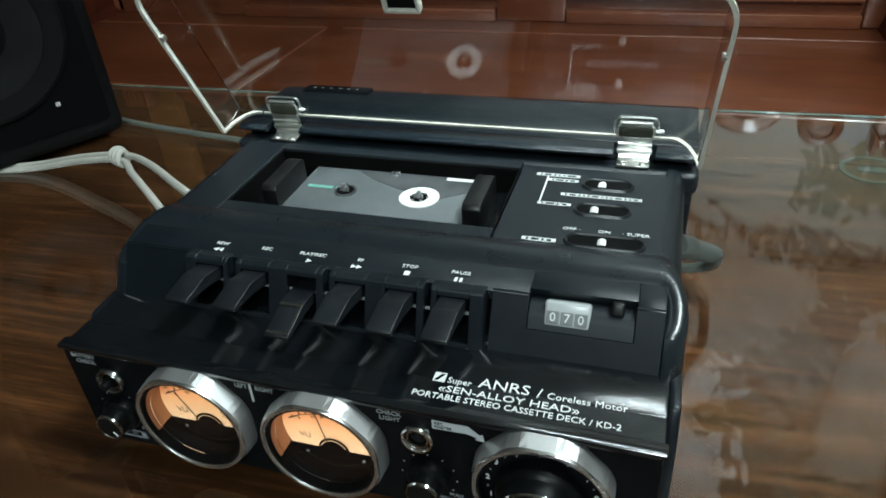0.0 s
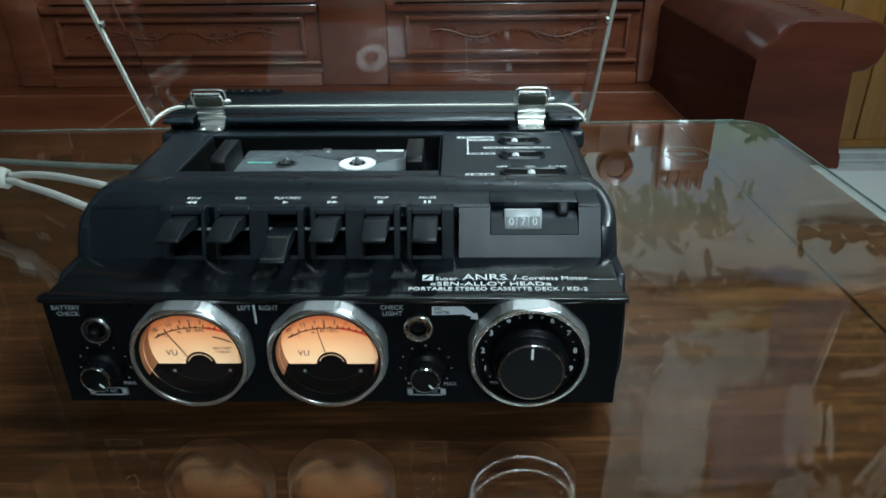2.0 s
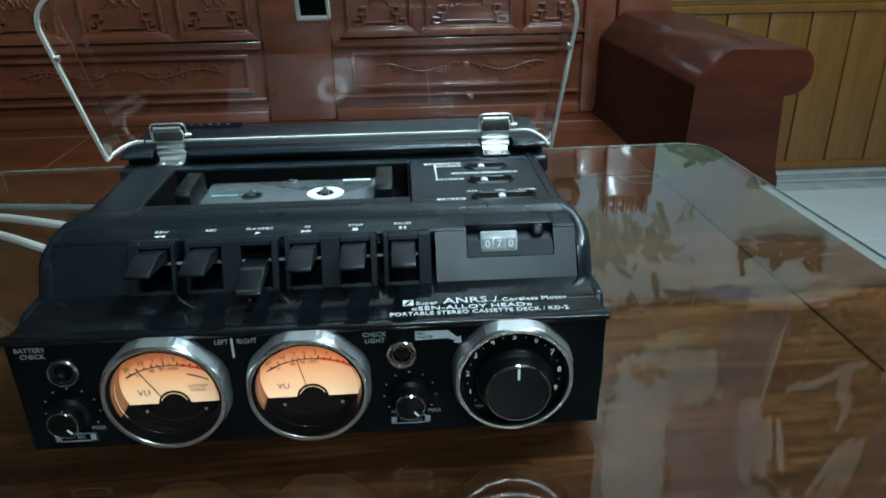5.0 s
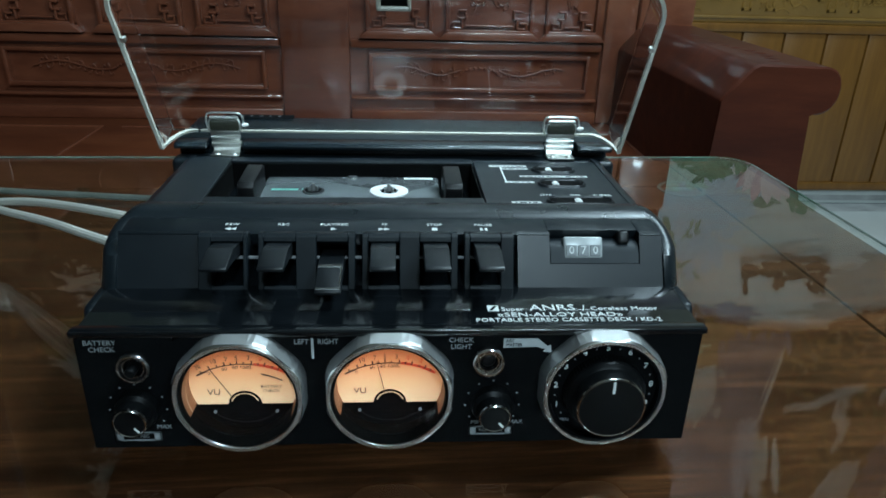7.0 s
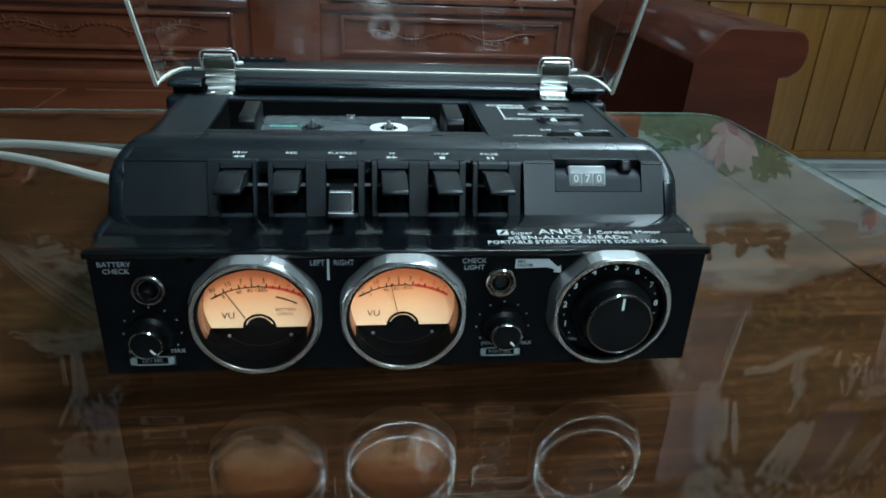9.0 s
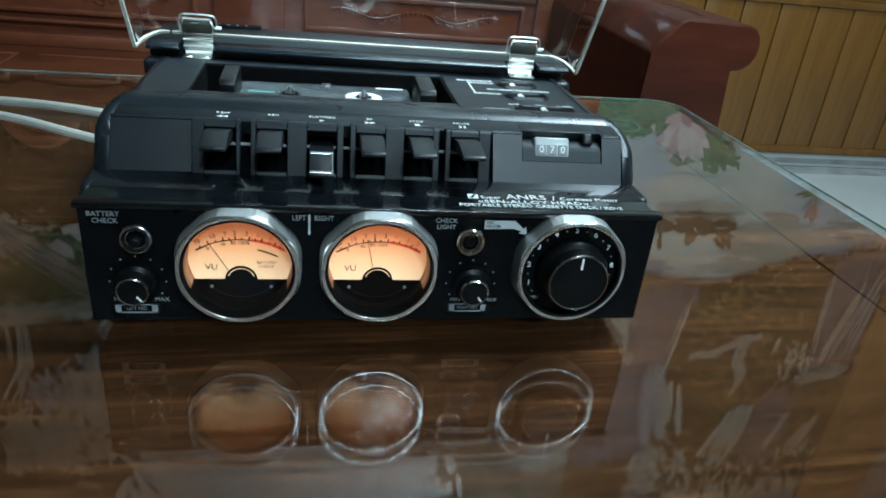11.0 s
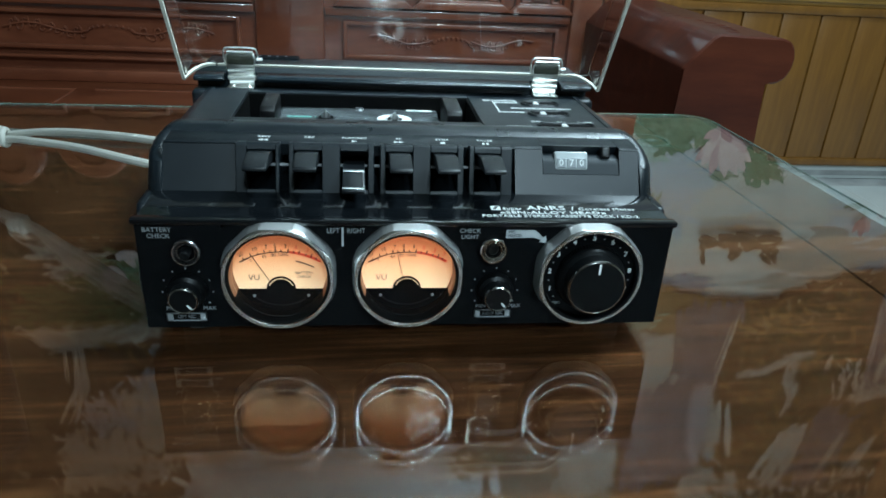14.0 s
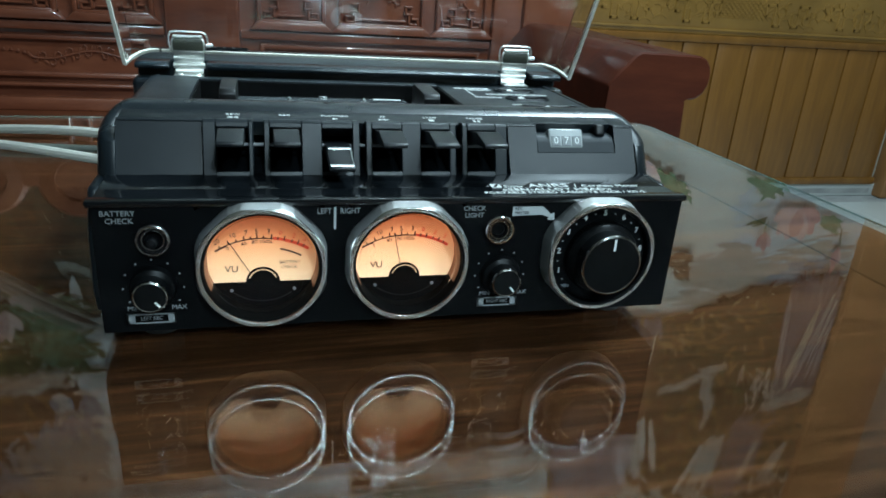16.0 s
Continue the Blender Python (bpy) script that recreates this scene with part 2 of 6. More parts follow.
def lathe(bm, profile, m, seg=48, closed=False):
    """Turns (radius, height) pairs about the z axis of m."""
    rings = []
    for r, hgt in profile:
        if r < 1e-7:
            rings.append([bm.verts.new(m @ Vector((0, 0, hgt)))])
        else:
            rings.append([bm.verts.new(m @ Vector((r * math.cos(2 * math.pi * i / seg), r * math.sin(2 * math.pi * i / seg), hgt))) for i in range(seg)])
    pairs = list(zip(rings, rings[1:])) + ([(rings[-1], rings[0])] if closed else [])
    for p, q in pairs:
        for i in range(seg):
            j = (i + 1) % seg
            if len(p) == 1 and len(q) == 1:
                continue
            if len(p) == 1:
                bm.faces.new((p[0], q[i], q[j]))
            elif len(q) == 1:
                bm.faces.new((p[i], q[0], p[j]))
            else:
                bm.faces.new((p[i], q[i], q[j], p[j]))


def front(x, z, y=0.0):
    """A frame on the front panel: z points out of it, towards the viewer, y up."""
    return Matrix.Translation((x, y, z)) @ Matrix.Rotation(radians(90), 4, "X")


def up(x, y, z):
    return Matrix.Translation((x, y, z))


def words(name, text, size, m, mat, parent, align="LEFT", depth=0.00012, squeeze=1.0):
    cu = bpy.data.curves.new(name, "FONT")
    cu.body, cu.size, cu.extrude, cu.align_x, cu.align_y, cu.resolution_u = text, size, depth, align, "CENTER", 2
    tmp = bpy.data.objects.new(name, cu)
    scene.collection.objects.link(tmp)
    dg = bpy.context.evaluated_depsgraph_get()
    me = bpy.data.meshes.new_from_object(tmp.evaluated_get(dg))
    bpy.data.objects.remove(tmp)
    me.transform(m @ Matrix.Diagonal((squeeze, 1, 1, 1)))
    me.materials.clear()
    me.materials.append(mat)
    ob = new(name, me)
    ob.parent = parent
    return ob


def tube(bm, pts, r, seg=10):
    """A round cable through the points, smoothed."""
    path = []
    n = len(pts)
    P = [Vector(p) for p in pts]
    for i in range(n - 1):
        p0, p1, p2, p3 = P[max(i - 1, 0)], P[i], P[i + 1], P[min(i + 2, n - 1)]
        for k in range(10):
            s = k / 10
            path.append(0.5 * ((2 * p1) + (p2 - p0) * s + (2 * p0 - 5 * p1 + 4 * p2 - p3) * s * s + (3 * p1 - p0 - 3 * p2 + p3) * s ** 3))
    path.append(P[-1])
    rings = []
    for i, p in enumerate(path):
        d = (path[min(i + 1, len(path) - 1)] - path[max(i - 1, 0)]).normalized()
        side = d.cross(Vector((0, 0, 1)))
        side = side.normalized() if side.length > 1e-4 else Vector((1, 0, 0))
        top = side.cross(d)
        rings.append([bm.verts.new(p + r * (math.cos(2 * math.pi * k / seg) * side + math.sin(2 * math.pi * k / seg) * top)) for k in range(seg)])
    for a, b in zip(rings, rings[1:]):
        for k in range(seg):
            bm.faces.new((a[k], b[k], b[(k + 1) % seg], a[(k + 1) % seg]))
    bm.faces.new(rings[0])
    bm.faces.new(rings[-1][::-1])


def BM():
    return bmesh.new()


# ---- the room ----
bm = BM()
rbox(bm, -3.2, 3.4, -3.0, WALL_Y + 0.12, FLOOR_Z - 0.12, FLOOR_Z - 0.002)
floor = tagged(part("floor", bm, GROUT), "pale glazed tile floor with grey joints", "floor", kind="structure")
bm = BM()
rbox(bm, -0.1985, 0.1985, -0.1985, 0.1985, -0.004, 0.0, 0.0012, 1)
tile_mesh = mesh_from("tile", bm, TILE)
for i in range(16):
    for j in range(12):
        ob = new("tile", tile_mesh)
        ob.parent = floor
        ob.location = (-2.99 + 0.40 * i, -2.79 + 0.40 * j, FLOOR_Z)

bm = BM()
rbox(bm, -3.2, 3.4, WALL_Y, WALL_Y + 0.12, FLOOR_Z, 2.3)
wall_north = tagged(part("wall_north", bm, WALL), "cream painted wall behind the carved sofa", "wall", kind="structure")
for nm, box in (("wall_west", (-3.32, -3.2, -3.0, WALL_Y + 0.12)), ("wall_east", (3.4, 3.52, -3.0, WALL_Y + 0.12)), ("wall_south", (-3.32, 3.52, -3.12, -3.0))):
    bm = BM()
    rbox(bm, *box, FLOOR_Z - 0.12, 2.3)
    tagged(part(nm, bm, WALL if nm == "wall_east" else SHADE_WALL), "plain unseen room wall", "wall", kind="structure")
bm = BM()
rbox(bm, -3.32, 3.52, -3.12, WALL_Y + 0.12, 2.3, 2.42)
tagged(part("ceiling", bm, CEIL), "plain pale boarded ceiling", "ceiling", kind="structure")

# the lamps under the ceiling
for eye, target, sx, sy, radiance in LAMPS:
    back = look(eye, target)
    lamp = thing("unseen_panel_light", "unseen white panel light hung from the ceiling", "panel light", back, group="ceiling lights")
    bm = BM()
    rbox(bm, -sx / 2 - 0.015, sx / 2 + 0.015, -sy / 2 - 0.015, sy / 2 + 0.015, 0.003, 0.04, 0.002)
    part("housing", bm, HUB, lamp)
    bm = BM()
    bm.faces.new([bm.verts.new(p) for p in ((-sx / 2, -sy / 2, 0), (-sx / 2, sy / 2, 0), (sx / 2, sy / 2, 0), (sx / 2, -sy / 2, 0))])
    part("diffuser", bm, diffuser_material("glowing_diffuser", radiance), lamp, "glowing white diffuser", smooth=False)
    bm = BM()
    ex, ey, ez = eye
    rbox(bm, ex - 0.006, ex + 0.006, ey - 0.006, ey + 0.006, ez + 0.03, 2.30)
    rbox(bm, ex - 0.05, ex + 0.05, ey - 0.05, ey + 0.05, 2.285, 2.302, 0.004)
    bmesh.ops.transform(bm, matrix=back.inverted(), verts=bm.verts)
    part("hanging_rod", bm, HUB, lamp)

# wainscot: lower rail, planks, gilded band with relief
bm = BM()
rbox(bm, -3.2, 2.22, WALL_Y - 0.030, WALL_Y - 0.002, -0.515, -0.488, 0.004)
rbox(bm, -3.2, 2.22, WALL_Y - 0.034, WALL_Y - 0.002, -0.022, 0.004, 0.006)
tagged(part("trim", bm, PINE), "yellow wooden rails above and below wainscot planks", "trim", kind="structure")
bm = BM()
rbox(bm, -3.2, 2.22, WALL_Y - 0.012, WALL_Y - 0.002, -0.49, -0.02)
wains = tagged(part("wainscot", bm, PINE), "yellow varnished wooden wainscot of upright planks", "wainscot", kind="structure")
bm = BM()
rbox(bm, -0.0632, 0.0632, -0.010, 0.006, -0.235, 0.235, 0.005, 2)
plank_mesh = mesh_from("plank", bm, PINE, True)
for i in range(16):
    ob = new("plank", plank_mesh)
    ob.parent = wains
    ob.location = (2.14 - 0.131 * i, WALL_Y - 0.016, -0.255)
bm = BM()
rbox(bm, -3.2, 2.22, WALL_Y - 0.022, WALL_Y - 0.002, 0.004, 0.20, 0.003)
band = tagged(part("trim", bm, GILT), "gilded carved frieze band with scrolls and fret pattern", "frieze", kind="structure")


def ring_strip(bm, cx, cz, r, a0, a1, w, y0, y1, n=16):
    """A raised curved bar on an upright wall: arc from a0 to a1 degrees."""
    vs = []
    for i in range(n + 1):
        a = radians(a0 + (a1 - a0) * i / n)
        vs.append([bm.verts.new((cx + (r + s) * math.cos(a), y, cz + (r + s) * math.sin(a))) for s, y in ((-w / 2, y1), (-w / 2, y0), (w / 2, y0), (w / 2, y1))])
    for p, q in zip(vs, vs[1:]):
        for k in range(4):
            bm.faces.new((p[k], q[k], q[(k + 1) % 4], p[(k + 1) % 4]))
    bm.faces.new(vs[0])
    bm.faces.new(vs[-1])


def fret(bm, cx, cz, w, hgt, bar, y0, y1):
    """An angular fret: nested open rectangles."""
    for sx in (-1, 1):
        for a, b_, c, d in ((0.5, 1.0, 0.35, 0.5), (0.5, 0.6, -0.5, 0.5), (0.75, 1.0, -0.1, 0.05), (0.9, 1.0, -0.1, 0.5), (0.25, 0.6, -0.5, -0.36), (0.25, 0.34, -0.5, 0.1)):
            xa, xb = sorted((cx + sx * a * w / 2, cx + sx * b_ * w / 2))
            rbox(bm, xa, xb, y0, y1, cz + c * hgt, cz + max(d * hgt, c * hgt + bar), 0.0015, 1)


yb = WALL_Y - 0.022
rnd = random.Random(3)
bm = BM()
for k in range(6):
    fret(bm, 0.72 + 0.30 * k + 0.04 * (k % 2), 0.075, 0.17, 0.075, 0.006, yb - 0.0025, yb + 0.002)
part("carved_fret", bm, GILT, band, "gilded key fret in low relief", smooth=False)
bm = BM()
x = 0.60
while x < 2.2:
    if not 1.33 < x < 1.58:
        z = 0.085 + 0.022 * math.sin(21 * x)
        r0 = rnd.uniform(0.010, 0.021)
        a0 = rnd.uniform(0, 360)
        ring_strip(bm, x, z, r0, a0, a0 + rnd.uniform(200, 330), 0.0050, yb - 0.0022, yb + 0.002, 12)
        ring_strip(bm, x + 0.024, z + 0.02, r0 * 0.7, a0 + 90, a0 + 320, 0.0045, yb - 0.0022, yb + 0.002, 10)
        ring_strip(bm, x + 0.015, z - 0.045, r0 * 1.6, 40, 140, 0.0045, yb - 0.0020, yb + 0.002, 10)
    x += 0.052
part("carved_scrolls", bm, GILT, band, "gilded carved scrolls in low relief")
bm = BM()
for k in range(13):
    for turn in (42, -42):
        rbox(bm, -0.058, 0.058, yb - 0.0020, yb + 0.001, -0.0018, 0.0018, 0, 1, Matrix.Translation((1.35 + 0.018 * k, 0, 0.098)) @ Matrix.Rotation(radians(turn), 4, "Y"))
part("carved_lattice", bm, GILT, band, "gilded crossing lattice in low relief", smooth=False)
bm = BM()
rbox(bm, 0.3, 2.22, yb - 0.006, yb + 0.002, 0.158, 0.166, 0.002)
rbox(bm, 0.3, 2.22, yb - 0.006, yb + 0.002, 0.016, 0.024, 0.002)
part("bead", bm, GILT, band)

bm = BM()
rbox(bm, -3.2, 3.4, WALL_Y - 0.014, WALL_Y - 0.002, FLOOR_Z, -0.517, 0.002)
tagged(part("baseboard", bm, TILE), "pale tiled skirting strip along the floor", "baseboard", kind="structure")
bm = BM()
rbox(bm, -3.2, 2.22, WALL_Y - 0.017, WALL_Y - 0.013, FLOOR_Z + 0.012, FLOOR_Z + 0.030)
tagged(part("trim", bm, GROUT), "grey speckled stripe on the skirting tiles", "trim", kind="structure")
bm = BM()
rbox(bm, 2.24, 2.56, WALL_Y - 0.06, WALL_Y + 0.02, FLOOR_Z, 2.29, 0.01)
tagged(part("pillar", bm, PILLAR), "brown wooden pillar beside the painted wall", "pillar", kind="structure")

# panelling added out of view so the table reflects darkness on this side
bm = BM()
rbox(bm, -3.2, -1.70, WALL_Y - 0.05, WALL_Y - 0.003, 0.21, 2.29, 0.004)
tagged(part("wall_panel", bm, DARKWOOD), "added dark brown panelling, unseen, that keeps reflections dark", "wall panelling", kind="structure")
bm = BM()
rbox(bm, -1.70, -1.56, WALL_Y - 0.06, WALL_Y + 0.02, 0.21, 2.29, 0.01)
tagged(part("pillar", bm, PILLAR), "brown wooden pillar beside the painted wall", "pillar", kind="structure")

# ---- painted wall above the wainscot ----


def mural_material():
    m, t, b = material("painted_landscape")
    tc = t.nodes.new("ShaderNodeTexCoord")
    sep = t.nodes.new("ShaderNodeSeparateXYZ")
    t.links.new(tc.outputs["Object"], sep.inputs[0])
    n1 = add(t, "ShaderNodeTexNoise", Scale=2.2, Detail=6, Roughness=0.6, Distortion=0.6)
    n2 = add(t, "ShaderNodeTexNoise", Scale=6.0, Detail=7, Roughness=0.7, Distortion=1.0)
    mp = add(t, "ShaderNodeMapping", Scale=(1, 1, 1.7))
    t.links.new(tc.outputs["Object"], mp.inputs["Vector"])
    for n in (n1, n2):
        t.links.new(mp.outputs["Vector"], n.inputs["Vector"])
    # height with a wavering edge
    off = add(t, "ShaderNodeMath")
    off.operation = "MULTIPLY_ADD"
    off.inputs[1].default_value = 0.45
    t.links.new(n1.outputs["Fac"], off.inputs[0])
    t.links.new(sep.outputs["Z"], off.inputs[2])
    rng = add(t, "ShaderNodeMapRange", From_Min=0.55, From_Max=2.35)
    t.links.new(off.outputs["Value"], rng.inputs["Value"])
    c1 = ramp(t, rng.outputs["Result"], [(0.0, (0.14, 0.22, 0.17)), (0.08, (0.26, 0.30, 0.29)), (0.30, (0.26, 0.26, 0.23)), (0.36, (0.10, 0.065, 0.03)), (0.55, (0.17, 0.125, 0.045)), (0.72, (0.12, 0.11, 0.115)), (1.0, (0.22, 0.21, 0.18))])
    c2 = ramp(t, n2.outputs["Fac"], [(0.34, (0.35, 0.30, 0.22)), (0.48, (0.9, 0.85, 0.75)), (0.60, (1.0, 1.0, 1.0)), (0.7, (1.3, 1.25, 1.2))])
    mul = t.nodes.new("ShaderNodeMix")
    mul.data_type, mul.blend_type = "RGBA", "MULTIPLY"
    mul.inputs["Factor"].default_value = 0.85
    t.links.new(c1, mul.inputs["A"])
    t.links.new(c2, mul.inputs["B"])
    t.links.new(mul.outputs["Result"], b.inputs["Base Color"])
    b.inputs["Roughness"].default_value = 0.35
    return m


MURAL = mural_material()
PETAL = plain("painted_white_petal", (0.52, 0.42, 0.40), 0.4, relief=0.0, vary=0.12, grain=80)
BLUSH = plain("painted_blush_petal", (0.44, 0.31, 0.30), 0.4, relief=0.0, vary=0.15, grain=80)
PINK = plain("painted_pink_petal", (0.33, 0.185, 0.185), 0.4, relief=0.0, vary=0.3, grain=80)

mural = thing("wall_mural", "large painted waterfall and lotus pond landscape on the wall", "mural", up(0, WALL_Y, 0))
bm = BM()
rbox(bm, -1.56, 2.235, -0.012, -0.002, 0.24, 2.29)
part("painted_ground", bm, MURAL, mural, "brown and grey painted rocks and water")
layer = [0.0]


def blot(name, mat, pts, seed=0, rough=0.12):
    """A flat painted patch with a ragged outline, on the mural."""
    layer[0] += 0.00002
    y = -0.0125 - layer[0]
    rnd = random.Random(seed)
    bm = BM()
    out = []
    n = len(pts)
    for i in range(n):
        (x0, z0), (x1, z1) = pts[i], pts[(i + 1) % n]
        length = math.hypot(x1 - x0, z1 - z0)
        for k in range(6):
            s = k / 6
            j = rough * length * (rnd.random() - 0.5) * (1 if k else 0.3)
            nx, nz = (z1 - z0) / (length + 1e-9), -(x1 - x0) / (length + 1e-9)
            out.append((x0 + (x1 - x0) * s + nx * j, z0 + (z1 - z0) * s + nz * j))
    lo = [bm.verts.new((x, y, z)) for x, z in out]
    hi = [bm.verts.new((x, y + 0.00001, z)) for x, z in out]
    f = bm.faces.new(lo)
    for i in range(len(lo)):
        bm.faces.new((lo[i], hi[i], hi[(i + 1) % len(lo)], lo[(i + 1) % len(lo)]))
    bmesh.ops.triangulate(bm, faces=[f])
    return part(name, bm, mat, mural, smooth=False)


def stroke_material(name, tones):
    m, t, bs = material(name)
    g = t.nodes.new("ShaderNodeNewGeometry")
    stops = [(k / max(1, len(tones) - 1), c) for k, c in enumerate(tones)]
    c = ramp(t, g.outputs["Random Per Island"], stops)
    t.links.new(c, bs.inputs["Base Color"])
    bs.inputs["Roughness"].default_value = 0.4
    return m


depth_y = [0.0130]


def inside(x, z, poly):
    hit = False
    n = len(poly)
    for i in range(n):
        (xa, za), (xb, zb) = poly[i], poly[(i + 1) % n]
        if (za > z) != (zb > z) and x < (xb - xa) * (z - za) / (zb - za) + xa:
            hit = not hit
    return hit


def strokes(name, mat, poly, n, length, width, angle, seed, spread=0.35, soft=0.03):
    """Many small overlapping brush strokes that fill a region of the mural."""
    rnd = random.Random(seed)
    xs, zs = [p[0] for p in poly], [p[1] for p in poly]
    verts, faces = [], []
    while len(faces) < n:
        x, z = rnd.uniform(min(xs), max(xs)), rnd.uniform(min(zs), max(zs))
        if not inside(x, z, poly):
            continue
        depth_y[0] += 0.0000014
        x, z = min(2.2, max(-1.54, x + rnd.gauss(0, soft))), min(2.26, max(0.26, z + rnd.gauss(0, soft)))
        a = radians(angle) + rnd.gauss(0, spread)
        la, wa = length * rnd.uniform(0.5, 1.4) / 2, width * rnd.uniform(0.5, 1.5) / 2
        k0 = len(verts)
        for k in range(8):
            t_ = 2 * math.pi * k / 8
            u, v = la * math.cos(t_) * rnd.uniform(0.75, 1.1), wa * math.sin(t_) * rnd.uniform(0.7, 1.2)
            verts.append((x + u * math.cos(a) - v * math.sin(a), -depth_y[0], z + u * math.sin(a) + v * math.cos(a)))
        faces.append(tuple(range(k0, k0 + 8)))
    me = bpy.data.meshes.new(name)
    me.from_pydata(verts, [], faces)
    me.materials.append(mat)
    ob = new(name, me)
    ob.parent = mural
    return tagged(ob, kind="stuff")


S_WATER = stroke_material("painted_pale_water_strokes", [(0.41, 0.425, 0.385), (0.445, 0.46, 0.415), (0.425, 0.44, 0.40), (0.46, 0.47, 0.425)])
S_BLUE = stroke_material("painted_blue_water_strokes", [(0.31, 0.37, 0.40), (0.37, 0.43, 0.46), (0.34, 0.40, 0.41)])
S_DEEP = stroke_material("painted_deep_blue_strokes", [(0.16, 0.21, 0.26), (0.22, 0.27, 0.31), (0.13, 0.16, 0.20)])
# foam and mist tones lowered in the paint, for a weaker reflection in the table
S_PALE = stroke_material("painted_pale_foam_strokes", [(0.24, 0.225, 0.19), (0.30, 0.285, 0.245), (0.20, 0.185, 0.15), (0.33, 0.315, 0.275)])
S_MIST = stroke_material("painted_mist_strokes", [(0.25, 0.235, 0.20), (0.31, 0.29, 0.25), (0.28, 0.26, 0.215), (0.35, 0.33, 0.28)])
S_LEAF = stroke_material("painted_lotus_leaf_strokes", [(0.055, 0.125, 0.065), (0.085, 0.175, 0.095), (0.13, 0.225, 0.145), (0.07, 0.15, 0.085)])
S_AQUA = stroke_material("painted_aqua_leaf_strokes", [(0.30, 0.41, 0.345), (0.36, 0.46, 0.40), (0.26, 0.37, 0.30)])
S_SPRAY = stroke_material("painted_spray_strokes", [(0.205, 0.20, 0.205), (0.25, 0.245, 0.255), (0.17, 0.16, 0.17)])
S_DUSK = stroke_material("painted_dusky_rock_strokes", [(0.085, 0.085, 0.060), (0.15, 0.14, 0.11), (0.065, 0.060, 0.040), (0.21, 0.20, 0.165), (0.11, 0.12, 0.085), (0.17, 0.155, 0.125)])
S_MOSS = stroke_material("painted_moss_strokes", [(0.17, 0.22, 0.145), (0.23, 0.28, 0.20), (0.14, 0.18, 0.11), (0.20, 0.24, 0.16)])
S_DARKGREEN = stroke_material("painted_dark_green_strokes", [(0.035, 0.055, 0.022), (0.060, 0.085, 0.032), (0.085, 0.115, 0.045)])
S_ROCK = stroke_material("painted_rock_strokes", [(0.050, 0.027, 0.012), (0.072, 0.042, 0.018), (0.060, 0.033, 0.014), (0.088, 0.055, 0.026)])
S_OCHRE = stroke_material("painted_ochre_strokes", [(0.125, 0.078, 0.020), (0.165, 0.105, 0.030), (0.105, 0.070, 0.020), (0.19, 0.125, 0.042)])
S_OLIVE = stroke_material("painted_olive_shadow_strokes", [(0.035, 0.030, 0.013), (0.060, 0.050, 0.022), (0.048, 0.037, 0.017)])
S_EARTH = stroke_material("painted_earth_strokes", [(0.15, 0.115, 0.065), (0.19, 0.15, 0.09), (0.13, 0.10, 0.055)])
# violet dimmed and browned here in place of dimmer light on the mural
S_VIOLET = stroke_material("dimmed_violet_strokes", [(0.100, 0.084, 0.092), (0.122, 0.104, 0.118), (0.082, 0.066, 0.070), (0.142, 0.125, 0.138)])
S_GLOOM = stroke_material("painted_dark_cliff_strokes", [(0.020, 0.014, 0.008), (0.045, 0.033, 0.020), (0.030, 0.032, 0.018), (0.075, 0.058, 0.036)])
S_GLARE = stroke_material("painted_pale_glare_strokes", [(0.46, 0.48, 0.47), (0.54, 0.56, 0.55), (0.40, 0.41, 0.39), (0.60, 0.62, 0.61)])
S_KOI = stroke_material("painted_fish_strokes", [(0.075, 0.050, 0.026), (0.12, 0.080, 0.045), (0.055, 0.037, 0.021)])


def streak(name, mat, pts, width, seed, n=5):
    """Thin tapered brush lines that run side by side through the points."""
    rnd = random.Random(seed)
    verts, faces = [], []
    for k in range(n):
        depth_y[0] += 0.0000014
        off = width * (rnd.random() - 0.5)
        s0, s1 = rnd.uniform(0, 0.3), rnd.uniform(0.7, 1.0)
        w = width * rnd.uniform(0.07, 0.18)
        steps = 14
        k0 = len(verts)
        for q in range(steps + 1):
            s = s0 + (s1 - s0) * q / steps
            f = s * (len(pts) - 1)
            i = min(int(f), len(pts) - 2)
            f -= i
            x = pts[i][0] * (1 - f) + pts[i + 1][0] * f + off * (0.7 + 0.6 * s) + rnd.gauss(0, width * 0.03)
            z = pts[i][1] * (1 - f) + pts[i + 1][1] * f
            hw = w * (0.35 + 0.65 * math.sin(math.pi * min(1, 0.15 + 0.8 * q / steps))) * rnd.uniform(0.7, 1.25)
            verts += [(x - hw, -depth_y[0], z), (x + hw, -depth_y[0], z)]
        faces += [(k0 + 2 * q, k0 + 2 * q + 1, k0 + 2 * q + 3, k0 + 2 * q + 2) for q in range(steps)]
    me = bpy.data.meshes.new(name)
    me.from_pydata(verts, [], faces)
    me.materials.append(mat)
    ob = new(name, me)
    ob.parent = mural
    return tagged(ob, kind="stuff")


# pond low down: closed ground first, water strokes over it
strokes("painted_pond", S_WATER, [(0.15, 0.27), (2.22, 0.27), (2.22, 0.93), (1.9, 0.95), (1.5, 1.04), (1.1, 1.00), (0.15, 0.95)], 3000, 0.30, 0.075, 0, 2, 0.1)
strokes("painted_pond", S_WATER, [(0.15, 0.30), (2.22, 0.30), (2.22, 0.93), (1.9, 0.95), (1.5, 1.04), (1.1, 1.00), (0.15, 0.95)], 2600, 0.18, 0.026, 0, 1, 0.12)
